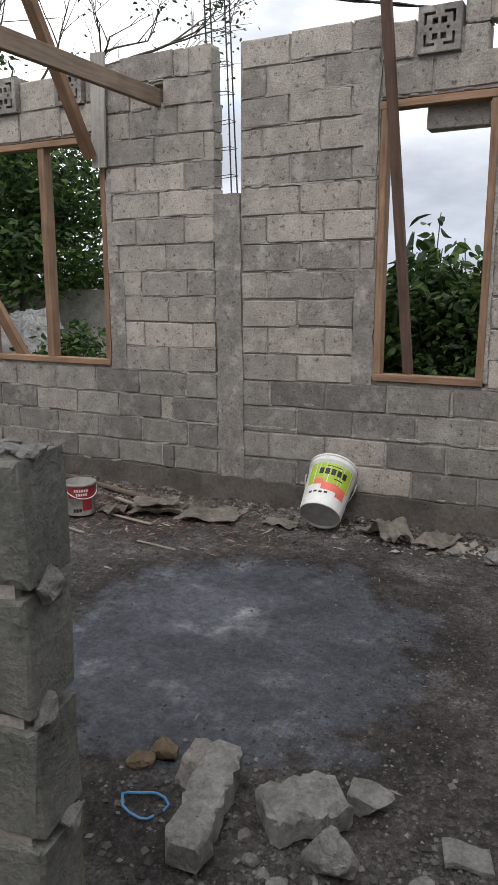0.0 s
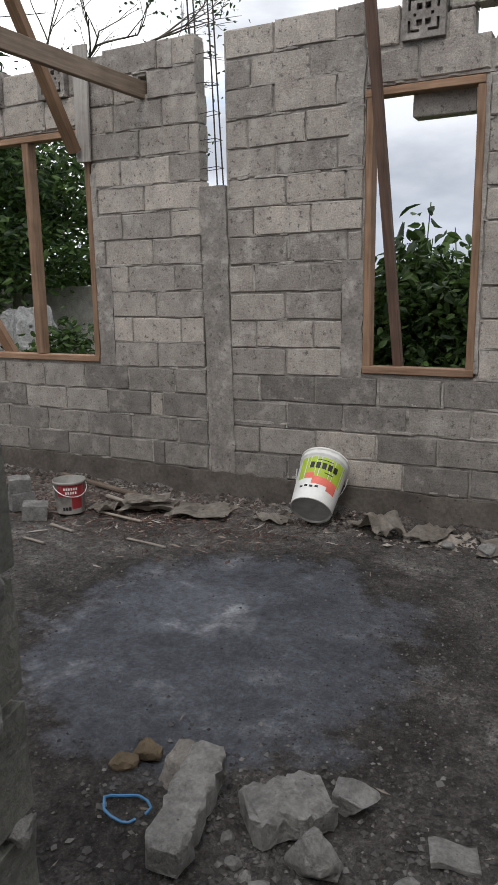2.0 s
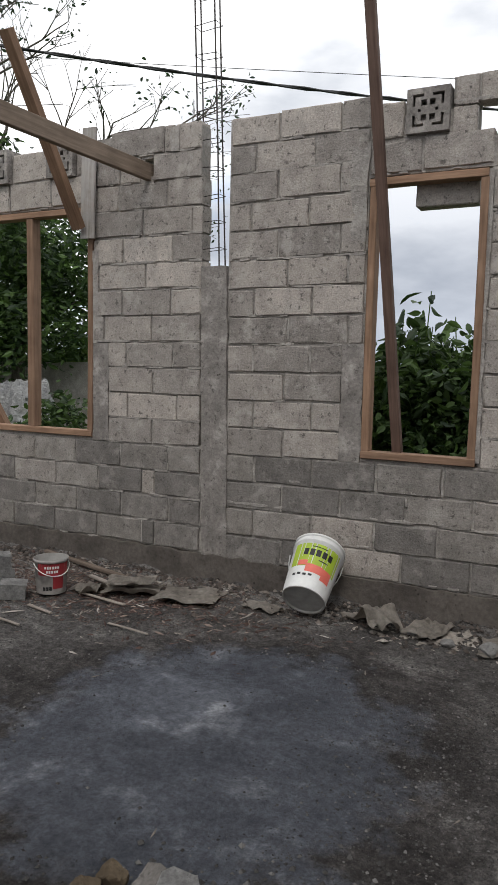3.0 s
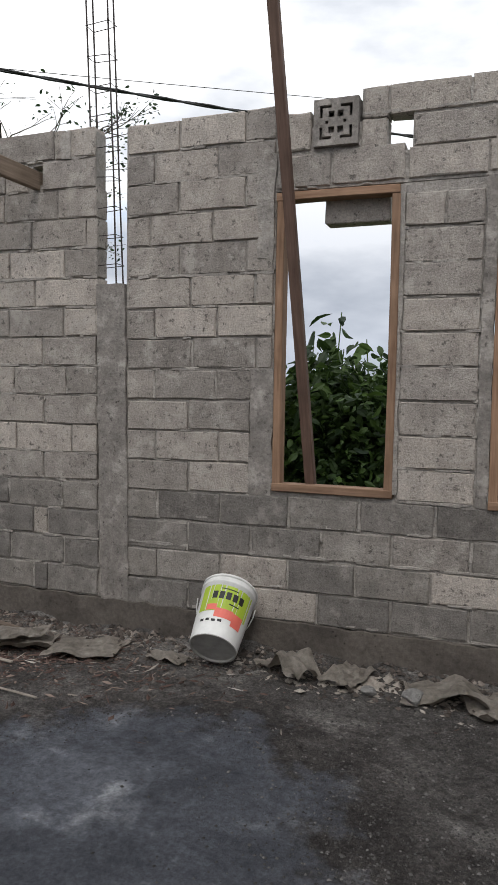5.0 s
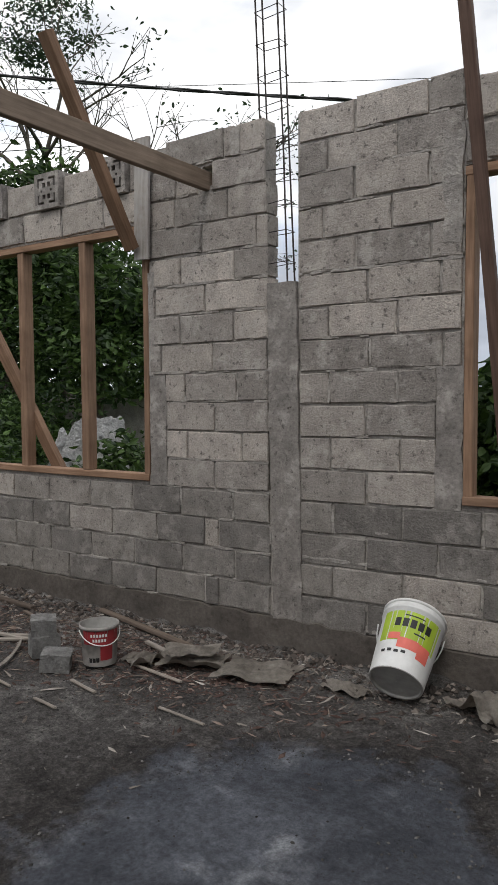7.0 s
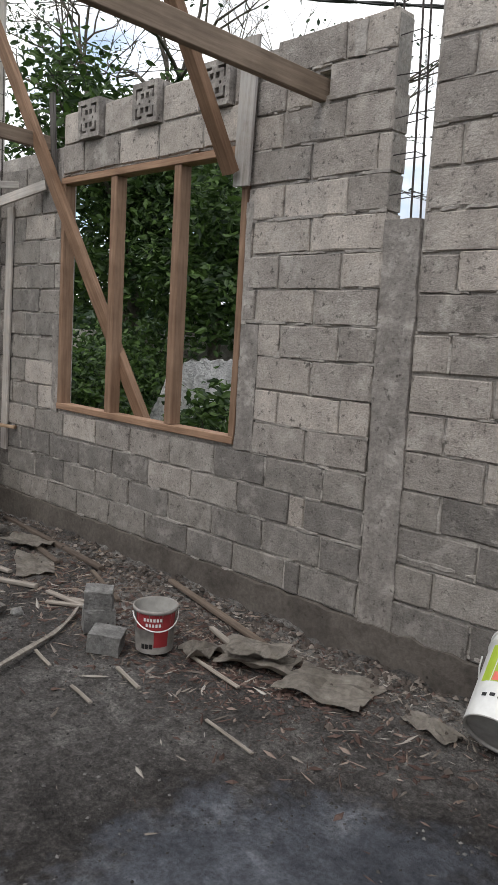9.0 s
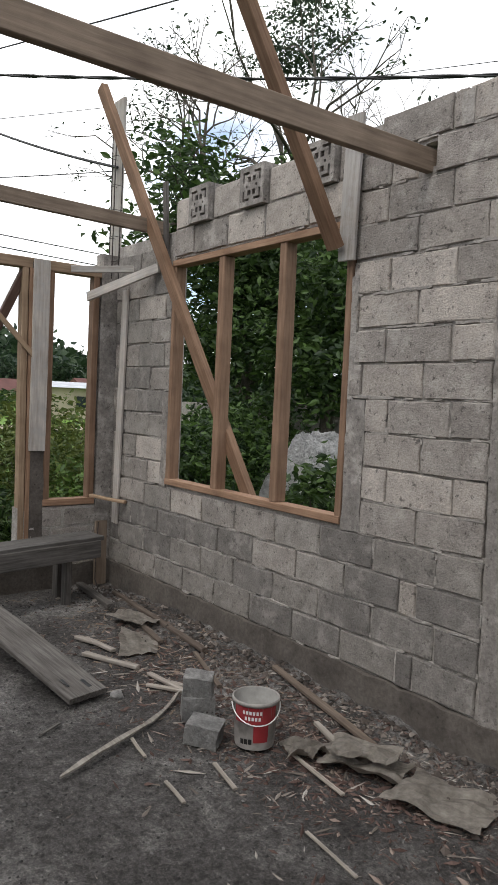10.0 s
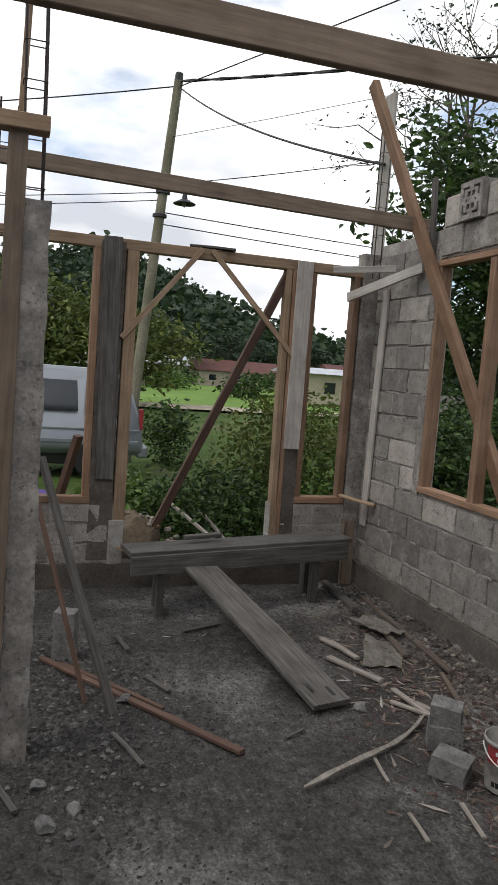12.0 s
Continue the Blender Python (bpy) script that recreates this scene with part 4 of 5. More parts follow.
part("brand_mark", prints, M_BLACK, pail1, "bold black brand mark")
small = bmesh.new()
arc_text_bar(small, PR0, sl, 0.312, -18, 20, 0.007, 0.0014, 5)
script = arc_text_bar(bmesh.new(), PR0, sl, 0.215, 6, 30, 0.008, 0.0014, 3)
part("script_line", script, M_BLACK, pail1)
part("small_print", small, M_BLACK, pail1)
art = bmesh.new()
arc_text_bar(art, PR0, sl, 0.165, -42, -18, 0.04, 0.0014, 3)
arc_text_bar(art, PR0, sl, 0.12, -20, 22, 0.06, 0.0012, 5)
arc_text_bar(art, PR0, sl, 0.09, 22, 50, 0.085, 0.0012, 4)
part("picture", art, M_PINK, pail1, "coral printed picture of houses")
caption = bmesh.new()
for k in range(4):
    arc_text_bar(caption, PR0, sl, 0.088 + 0.004 * (k % 2), -50 + k * 14, -41 + k * 14, 0.016, 0.0016, 2)
part("caption", caption, M_BLACK, pail1)

# the small open pail
br = 0.125
bail2 = [(0.137 * math.cos(radians(a)), 0.137 * math.sin(radians(a)), 0.235 - 0.085 * math.sin(math.pi * (a + 100) / 180)) for a in range(-100, 81, 12)]
pail2 = pail("paint_pail", pose(-3.62, 4.30, 0.03, 0, 0, -20) @ Matrix.Scale(0.93, 4), 0.112, 0.128, 0.27, "small open dusty white paint pail with red label", False, bail2, M_DUSTY)
s2 = 0.016 / 0.27
lab = arc_text_bar(bmesh.new(), 0.112, s2, 0.15, -80, 45, 0.095)
part("label", lab, M_RED, pail2, "dark red printed label")
part("label", arc_text_bar(bmesh.new(), 0.112, s2, 0.045, -22, 20, 0.1), M_RED, pail2)
mk = bmesh.new()
for k in range(6):
    arc_text_bar(mk, 0.112, s2, 0.205, -52 + k * 9, -46 + k * 9, 0.02, 0.0014, 2)
for k in range(5):
    arc_text_bar(mk, 0.112, s2, 0.172, -46 + k * 9, -40 + k * 9, 0.02, 0.0014, 2)
part("brand_mark", mk, M_WHITE_PLASTIC, pail2, "white brand mark")
dark = bmesh.new()
for k in range(3):
    arc_text_bar(dark, 0.112, s2, 0.03 + 0.002 * k, -60 + k * 12, -50 + k * 12, 0.03, 0.0014, 2)
part("small_print", dark, M_BLACK, pail2)


# ---- loose blocks, rubble ----
def loose_block(m, size, label, seed):
    return tagged(part("loose_block", rough_slab((-size[0] / 2, -size[1] / 2, 0), (size[0] / 2, size[1] / 2, size[2]), 0.04, 0.006, seed), M_STONE, None, "", m), label, "block", "broken blocks beside the small pail")


loose_block(pose(-4.05, 4.22, 0.02, 0, 0, 62), (0.18, 0.13, 0.125), "broken grey concrete block lying on the floor", 31)
loose_block(pose(-4.06, 4.23, 0.147, 4, 0, 50), (0.17, 0.13, 0.115), "broken grey concrete block stacked on another", 32)
loose_block(pose(-3.80, 4.10, 0.01, 2, 6, 40), (0.18, 0.15, 0.11), "broken grey concrete block tipped on the floor", 33)
loose_block(pose(-5.6, 2.33, 0.0, 0, 0, 70), (0.14, 0.13, 0.32), "grey concrete block standing on end", 34)


def lump(name, x, y, z, size, seed, material, label, rx=0, ry=0, rz=0, category="rubble", group="rubble on the floor", detail=3):
    return tagged(part(name, rubble_bm(size, seed, detail), material, None, label, pose(x, y, z, rx, ry, rz)), "", category, group)


def slab_piece(name, p0, p1, width, thick, label, seed):
    """A long broken piece of cast concrete."""
    m, length = along(p0, p1)
    bm = bmesh.new()
    rnd = random.Random(seed)
    n = 14
    rings = []
    for i in range(n + 1):
        s = i / n
        k = 1.0 if 0 < i < n else 0.8
        w, t = width / 2 * k * (1 + rnd.uniform(-0.1, 0.1)), thick / 2 * k * (1 + rnd.uniform(-0.08, 0.08))
        c = 0.22
        rings.append([bm.verts.new((s * length + rnd.uniform(-0.012, 0.012), yy + rnd.uniform(-0.009, 0.009), zz + rnd.uniform(-0.008, 0.008))) for yy, zz in ((-w, -t * (1 - c)), (-w * (1 - c), -t), (w * (1 - c), -t), (w, -t * (1 - c)), (w, t * (1 - c)), (w * (1 - c), t), (-w * (1 - c), t), (-w, t * (1 - c)))])
    for p, q in zip(rings, rings[1:]):
        for k in range(8):
            bm.faces.new((p[k], q[k], q[(k + 1) % 8], p[(k + 1) % 8]))
    bm.faces.new(rings[0])
    bm.faces.new(rings[-1][::-1])
    return tagged(part(name, bm, M_STONE, None, label, m), "", "rubble", "rubble on the floor")


slab_piece("concrete_chunk", (-0.99, 1.63, 0.06), (-1.07, 2.06, 0.13), 0.13, 0.10, "long broken chunk of pale concrete", 3)
slab_piece("concrete_chunk", (-0.86, 1.92, 0.05), (-0.66, 2.10, 0.06), 0.2, 0.10, "flat broken chunk of rough concrete", 4)
lump("concrete_chunk", -0.615, 1.86, 0.06, (0.10, 0.095, 0.085), 61, M_STONE, "angular broken chunk of concrete", rz=20)
lump("concrete_chunk", -0.585, 2.16, 0.05, (0.085, 0.075, 0.075), 62, M_STONE, "angular broken chunk of concrete")
lump("concrete_chunk", -1.17, 2.07, 0.04, (0.15, 0.11, 0.1), 63, M_DARK_BLOCK, "dark broken chunk of concrete")
lump("clay_clod", -1.42, 2.02, 0.02, (0.06, 0.05, 0.045), 64, M_OCHRE, "small lump of ochre clay soil")
lump("clay_clod", -1.36, 2.09, 0.025, (0.055, 0.05, 0.05), 65, M_OCHRE, "small lump of ochre clay soil")
for k, (x, y, s) in enumerate(((-0.83, 1.78, 0.035), (-0.78, 1.75, 0.03), (-0.72, 1.72, 0.04), (-0.55, 1.72, 0.045), (-0.9, 1.86, 0.03), (-0.34, 1.9, 0.05), (-0.3, 1.82, 0.035), (-4.55, 3.98, 0.05), (-4.9, 2.62, 0.05), (-3.85, 2.25, 0.055), (-3.75, 2.12, 0.06), (-4.1, 2.1, 0.05), (-0.6, 4.72, 0.08), (-0.85, 4.74, 0.06), (-1.1, 4.84, 0.05))):
    lump("stone", x, y, floor_z(x, y) + s * 0.35, (s, s * 0.85, s * 0.7), 70 + k, M_STONE, "small grey broken stone", rz=k * 37, category="stone", group="stones on the floor", detail=2)
tile = tagged(part("concrete_flake", rough_slab((-0.085, -0.055, 0), (0.085, 0.055, 0.012), 0.03, 0.012, 19), M_STONE, None, "", pose(-0.24, 2.08, 0.012, 0, 0, 18)), "flat pale flake of concrete on the soil", "rubble")
strap_pts = [(-1.27 + 0.085 * math.cos(a) * (1 + 0.2 * math.sin(3 * a)), 1.82 + 0.06 * math.sin(a), 0.02 + 0.012 * math.sin(2 * a)) for a in [k * 0.42 for k in range(15)]]
tagged(part("strap_loop", tube(strap_pts, 0.005, sides=6), M_BLUE), "loop of blue plastic strapping on the soil", "strap")

# ---- bench, planks, sticks ----
bench = thing("bench", None, "rough weathered grey timber work bench", "bench")
board("top", (-6.37, 2.82, 0.515), (-6.62, 4.78, 0.565), 0.30, 0.04, M_GREY_WOOD, "", "", parent=bench)
board("apron", (-6.22, 2.84, 0.43), (-6.48, 4.77, 0.475), 0.04, 0.15, M_GREY_WOOD, "", "", parent=bench)
for x, y in ((-6.34, 3.1), (-6.56, 4.5)):
    board("leg", (x, y, -0.02), (x, y, 0.48), 0.11, 0.05, M_GREY_WOOD, "", "", up=(0, 1, 0), parent=bench)
    board("leg", (x - 0.24, y + 0.02, -0.02), (x - 0.24, y + 0.02, 0.48), 0.11, 0.05, M_GREY_WOOD, "", "", up=(0, 1, 0), parent=bench)
board("shelf_board", (-6.62, 3.0, 0.40), (-6.75, 3.75, 0.40), 0.24, 0.03, M_GREY_WOOD, "short grey board under the bench", "board")
plank_m, plank_l = along((-4.55, 3.79, 0.05), (-6.32, 3.40, 0.40))
plank = tagged(part("plank", board_bm(plank_l, 0.27, 0.035, 0.005, 0.006, 55, 0.003), M_GREY_WOOD, None, "", plank_m), "long weathered plank leaning on the bench", "plank")
# black patches on the plank's face draw the shade of broken holes
for dx, dy in ((0.10, -0.05), (0.16, 0.06)):
    part("hole_shade", box((dx - 0.04, dy - 0.012, 0.0165), (dx + 0.05, dy + 0.012, 0.0205), 0.001, 0.004), M_BLACK, plank, "black patch drawn as the shade in a broken hole")
board("batten", (-6.45, 3.30, 0.60), (-6.5, 3.48, 0.60), 0.06, 0.03, M_GREY_WOOD, "short dark batten on the bench", "batten")
board("batten", (-6.50, 3.46, 0.60), (-6.53, 3.62, 0.605), 0.06, 0.03, M_GREY_WOOD, "short dark batten on the bench", "batten")
board("board_offcut", (-7.18, 3.36, 3.005), (-7.1, 3.75, 3.0), 0.1, 0.02, M_GREY_WOOD, "grey offcut lying on the door lintel", "board")

STICKS = [((-5.57, 2.18), (-4.19, 3.12), 0.045, M_DARK_WOOD, "dark red batten lying on the floor"), ((-5.45, 2.3), (-4.75, 2.82), 0.03, M_DARK_WOOD, "dark red batten lying on the floor"),
          ((-4.85, 4.80), (-6.6, 4.98), 0.05, M_OLD_STICK, "brown batten lying along the wall"), ((-3.1, 4.78), (-4.3, 4.98), 0.045, M_OLD_STICK, "brown batten lying along the wall"),
          ((-6.2, 4.75), (-6.95, 4.8), 0.07, M_GREY_WOOD, "grey batten end under the bench"), ((-5.2, 4.65), (-6.1, 4.8), 0.04, M_OLD_STICK, "brown stick on the rubble"),
          ((-4.3, 4.55), (-4.9, 4.75), 0.03, M_OLD_STICK, "brown stick on the rubble"), ((-5.3, 4.1), (-4.85, 4.28), 0.045, M_CHIP, "pale wood splinter on the floor"),
          ((-5.6, 4.25), (-5.25, 4.3), 0.04, M_CHIP, "pale wood splinter on the floor"), ((-5.65, 4.2), (-5.45, 4.28), 0.04, M_CHIP, "pale wood splinter on the floor"),
          ((-4.6, 4.2), (-4.25, 4.45), 0.03, M_CHIP, "pale wood splinter on the floor"), ((-4.55, 4.35), (-4.3, 4.45), 0.03, M_CHIP, "pale wood splinter on the floor"), ((-4.75, 4.3), (-4.4, 4.35), 0.035, M_CHIP, "pale wood splinter on the floor"),
          ((-2.55, 3.98), (-2.88, 4.02), 0.016, M_CHIP, "pale wood splinter on the floor"), ((-3.0, 4.35), (-3.45, 4.4), 0.02, M_CHIP, "pale wood splinter on the floor"), ((-3.3, 3.95), (-3.55, 4.0), 0.02, M_CHIP, "pale wood splinter on the floor"),
          ((-3.35, 3.7), (-3.55, 3.72), 0.018, M_CHIP, "pale wood splinter on the floor"), ((-3.8, 3.75), (-4.0, 3.78), 0.018, M_CHIP, "pale wood splinter on the floor"), ((-3.1, 4.6), (-3.6, 4.72), 0.035, M_CHIP, "pale wood splinter on the floor"),
          ((-4.15, 2.6), (-4.5, 2.5), 0.025, M_GREY_WOOD, "grey stick on the floor"), ((-4.95, 2.9), (-5.2, 2.8), 0.03, M_GREY_WOOD, "grey stick on the floor"), ((-5.6, 2.75), (-5.9, 2.72), 0.03, M_GREY_WOOD, "grey stick on the floor"), ((-5.9, 3.2), (-6.0, 3.5), 0.03, M_GREY_WOOD, "grey stick on the floor"), ((-4.3, 3.4), (-4.4, 3.55), 0.02, M_GREY_WOOD, "grey stick on the floor"), ((-3.9, 2.0), (-4.2, 1.9), 0.03, M_GREY_WOOD, "grey stick on the floor")]
for (x0, y0), (x1, y1), w, mt, lb in STICKS:
    t = w * 0.55
    board("wood_stick", (x0, y0, floor_z(x0, y0) + t / 2 + 0.012), (x1, y1, floor_z(x1, y1) + t / 2 + 0.012), w, t, mt, lb, "stick", group="sticks on the floor", wane=w * 0.06)
# the long pale strip of bark-edged wood
strip = bmesh.new()
pts = [(-3.80 - 0.56 * s, 3.30 + 0.98 * s + 0.10 * math.sin(3.0 * s), 0.03 + 0.012 * math.sin(7 * s)) for s in [k / 10 for k in range(11)]]
rings = []
for i, p in enumerate(pts):
    w = 0.022 * (1 if 0 < i < 10 else 0.3) * (1 + 0.25 * math.sin(i * 2.3))
    rings.append([strip.verts.new((p[0] + a * w, p[1] - a * w * 0.55, p[2] + b)) for a, b in ((-1, 0), (1, 0), (1, 0.01), (-1, 0.012))])
for p, q in zip(rings, rings[1:]):
    for k in range(4):
        strip.faces.new((p[k], q[k], q[(k + 1) % 4], p[(k + 1) % 4]))
strip.faces.new(rings[0])
strip.faces.new(rings[-1][::-1])
bmesh.ops.recalc_face_normals(strip, faces=strip.faces)
tagged(part("wood_strip", strip, M_CHIP), "long curved pale wood strip on the floor", "stick")
board("leaning_board", (-4.75, 2.535, 0.0), (-5.4, 2.115, 1.35), 0.05, 0.03, M_GREY_WOOD, "brown board leaning by the column", "board")
board("leaning_board", (-4.914, 2.395, 0.0), (-5.4, 2.11, 1.05), 0.028, 0.02, M_DARK_WOOD, "brown board leaning by the column", "board")
tagged(part("bent_wire", tube([(-6.95, 4.97, 0.62), (-6.9, 4.93, 0.35), (-6.8, 4.88, 0.12), (-6.62, 4.84, 0.05)], 0.005), M_REBAR), "bent wire hanging in the corner", "wire")


# ---- cement bags, cardboard ----
def sheet(name, m, sx, sy, amp, seed, material, label, category, fold=0.0):
    """A crumpled sheet with thickness."""
    bm = bmesh.new()
    n = 12
    o = Vector((seed * 2.7, seed * 0.9, 0))
    vs = []
    for j in range(n + 1):
        row = []
        for i in range(n + 1):
            u, v = i / n - 0.5, j / n - 0.5
            e = 1 + 0.22 * noise.noise(Vector((u * 3, v * 3, seed)))
            q = Vector((u * 3.1, v * 3.1, 0)) + o
            z = amp * (abs(noise.noise(q * 0.75)) * 1.5 + 0.22 * noise.noise(q * 2.2)) + fold * max(0, 0.3 - abs(u - 0.12)) + 0.006
            row.append(bm.verts.new((u * sx * e, v * sy * e, max(0.003, z))))
        vs.append(row)
    for j in range(n):
        for i in range(n):
            bm.faces.new((vs[j][i], vs[j][i + 1], vs[j + 1][i + 1], vs[j + 1][i]))
    bmesh.ops.solidify(bm, geom=bm.faces[:], thickness=0.004)
    return tagged(part(name, bm, material, None, label, m), "", category, "crumpled paper along the wall")


def on_floor(x, y, rz=0, lift=0.0, rx=0, ry=0):
    return pose(x, y, floor_z(x, y) + lift, rx, ry, rz)


sheet("cement_bag", on_floor(-2.66, 4.66, 12, 0.01), 0.46, 0.34, 0.04, 1, M_PAPER, "dusty brown cement bag on the floor", "bag")
sheet("cement_bag", on_floor(-1.36, 4.86, -40, 0.02), 0.36, 0.24, 0.07, 2, M_PAPER, "crumpled brown cement paper on the floor", "bag", 0.35)
sheet("cement_bag", on_floor(-0.42, 4.83, 8, 0.02), 0.5, 0.28, 0.07, 3, M_PAPER, "crumpled brown cement paper by the wall", "bag", 0.3)
sheet("cement_bag", on_floor(-0.12, 4.78, 30, 0.01), 0.4, 0.26, 0.08, 4, M_PAPER, "crumpled brown cement paper by the wall", "bag", 0.2)
sheet("cement_bag", on_floor(-1.0, 4.88, 70, 0.02), 0.3, 0.22, 0.05, 5, M_PAPER, "torn brown cement paper by the wall", "bag")
sheet("cement_bag", on_floor(-2.12, 4.74, -12, 0.01), 0.3, 0.13, 0.05, 6, M_PAPER, "torn brown cement paper by the wall", "bag")
sheet("cement_bag", on_floor(-3.12, 4.62, 20, 0.03), 0.4, 0.26, 0.06, 7, M_PAPER, "folded brown cement bags on wood scraps", "bag")
sheet("cement_bag", on_floor(-3.15, 4.64, 32, 0.08), 0.36, 0.2, 0.05, 8, M_PAPER, "folded brown cement bags on wood scraps", "bag")
sheet("cement_bag", on_floor(-3.38, 4.5, 60, 0.02), 0.3, 0.2, 0.07, 9, M_PAPER, "torn brown cement paper on the scraps", "bag")
sheet("cardboard", on_floor(-5.35, 4.55, -28, 0.015), 0.62, 0.26, 0.025, 10, M_PAPER, "flat torn brown cardboard on the floor", "cardboard")
sheet("cardboard", on_floor(-5.75, 4.72, 10, 0.04), 0.4, 0.22, 0.03, 11, M_PAPER, "flat torn brown cardboard on the floor", "cardboard")

# ---- gravel, chips: uncountable ----


def scatter(name, count, place, size, material, label, seed, flat=0.75, long=1.0):
    """Many small faceted bits as one object."""
    rnd = random.Random(seed)
    verts, faces = [], []
    base = [(1, 0, 0), (-1, 0, 0), (0, 1, 0), (0, -1, 0), (0, 0, 1), (0, 0, -0.6)]
    tri = [(0, 2, 4), (2, 1, 4), (1, 3, 4), (3, 0, 4), (2, 0, 5), (1, 2, 5), (3, 1, 5), (0, 3, 5)]
    for _ in range(count):
        x, y = place(rnd)
        s = size[0] + (size[1] - size[0]) * rnd.random() ** 3
        a = rnd.uniform(0, 6.28)
        ca, sa = math.cos(a), math.sin(a)
        k = len(verts)
        z = floor_z(x, y) + s * flat * 0.3
        tilt = rnd.uniform(-0.25, 0.25)
        for bx, by, bz in base:
            px, py, pz = bx * s * long * rnd.uniform(0.7, 1.2), by * s * rnd.uniform(0.6, 1.1), bz * s * flat * rnd.uniform(0.7, 1.1)
            verts.append((x + px * ca - py * sa, y + px * sa + py * ca, z + pz + px * tilt))
        faces += [(k + p, k + q, k + r) for p, q, r in tri]
    me = bpy.data.meshes.new(name)
    me.from_pydata(verts, [], faces)
    me.materials.append(material)
    return tagged(new(name, me), label, name.replace("_", " "), "", "stuff")


def anywhere(rnd):
    while True:
        x, y = rnd.uniform(-7.0, 1.2), rnd.uniform(0.9, 5.1)
        if math.hypot((x + 1.6) / 0.95, (y - 3.07) / 1.1) > 0.85 or rnd.random() < 0.08:
            return x, y


def by_wall(rnd):
    return rnd.uniform(-7.0, 1.0), 5.1 - abs(rnd.gauss(0, 0.22))


def right_side(rnd):
    return rnd.gauss(-0.15, 0.5), rnd.gauss(3.4, 0.75)


def by_stones(rnd):
    return rnd.gauss(-0.65, 0.4), rnd.gauss(1.8, 0.3)


def by_column(rnd):
    return rnd.gauss(-4.7, 0.6), rnd.gauss(2.3, 0.3)


def scrap_zone(rnd):
    return rnd.gauss(-3.9, 0.95), min(5.05, rnd.gauss(4.5, 0.3))


scatter("gravel", 26000, anywhere, (0.002, 0.012), M_GRAVEL, "loose grey gravel over the floor", 1)
scatter("gravel", 4500, by_wall, (0.005, 0.03), M_DEBRIS, "loose brownish rubble along the wall", 2)
scatter("gravel", 11000, right_side, (0.002, 0.010), M_GRAVEL, "loose grey gravel over the floor", 3)
scatter("gravel", 4500, by_stones, (0.002, 0.018), M_GRAVEL, "loose grey gravel among the chunks", 4)
scatter("gravel", 4200, by_column, (0.005, 0.024), M_GRAVEL, "loose grey gravel beside the column", 5)
scatter("wood_chips", 450, scrap_zone, (0.004, 0.014), M_CHIPS, "pale wood chips and splinters", 6, 0.6, 7.0)
scatter("wood_chips", 300, anywhere, (0.003, 0.010), M_CHIPS, "pale wood chips and splinters", 7, 0.6, 6.0)
scatter("wood_chips", 350, lambda r: (r.gauss(-5.4, 0.8), min(5.05, r.gauss(4.55, 0.3))), (0.004, 0.014), M_BEAM_WOOD, "brown wood scraps", 8, 0.6, 7.0)
scatter("wood_scraps", 1500, scrap_zone, (0.005, 0.018), M_RED_BITS, "reddish rotten wood scraps", 10, 0.7, 2.4)
scatter("wood_scraps", 900, lambda r: (r.gauss(-3.1, 0.5), min(5.05, r.gauss(4.62, 0.2))), (0.005, 0.018), M_RED_BITS, "reddish rotten wood scraps", 11, 0.7, 2.4)
scatter("wood_scraps", 1300, scrap_zone, (0.003, 0.008), M_RED_BITS, "thin reddish splinters and bark strips", 14, 0.7, 9.0)
scatter("wood_scraps", 700, lambda r: (r.gauss(-2.9, 0.7), 4.98 - abs(r.gauss(0, 0.2))), (0.003, 0.008), M_CHIPS, "thin brown splinters along the wall", 15, 0.7, 9.0)
scatter("paper_scraps", 260, lambda r: (r.gauss(-0.75, 0.4), 4.95 - abs(r.gauss(0, 0.13))), (0.012, 0.05), M_PAPER, "torn cement paper scraps along the wall", 9, 0.4, 1.3)

# ---- outside ----


def leaves_mesh(name, centres, size, material, seed, spread=0.0, droop=0.3, aspect=0.45):
    """Many bent leaves, one mesh. centres: (x, y, z) arrays."""
    rng = np.random.default_rng(seed)
    c = np.asarray(centres, float)
    n = len(c)
    c = c + rng.normal(0, 1, (n, 3)) * spread
    d = rng.normal(0, 1, (n, 3))
    d[:, 2] = d[:, 2] * 0.5 - droop
    d /= np.linalg.norm(d, axis=1)[:, None]
    s = np.cross(d, rng.normal(0, 1, (n, 3)))
    s /= np.linalg.norm(s, axis=1)[:, None] + 1e-9
    u = np.cross(d, s)
    L = size * rng.uniform(0.6, 1.3, (n, 1))
    W = L * aspect
    p = [c]
    for side in (1, -1):
        p += [c + d * L * 0.2 + side * s * W * 0.38 + u * L * 0.05, c + d * L * 0.5 + side * s * W * 0.5 + u * L * 0.06, c + d * L * 0.78 + side * s * W * 0.24 - u * L * 0.01]
    p += [c + d * L * 0.5 - u * L * 0.01, c + d * L - u * L * 0.16]
    verts = np.stack(p, 1).reshape(-1, 3)
    k = np.arange(n)[:, None] * 9
    faces = np.concatenate([k + f for f in ([0, 1, 7], [1, 2, 7], [2, 3, 7], [3, 8, 7], [0, 7, 4], [4, 7, 5], [5, 7, 6], [6, 7, 8])], 1).reshape(-1, 3)
    me = bpy.data.meshes.new(name)
    me.from_pydata(verts.tolist(), [], faces.tolist())
    me.materials.append(material)
    return me


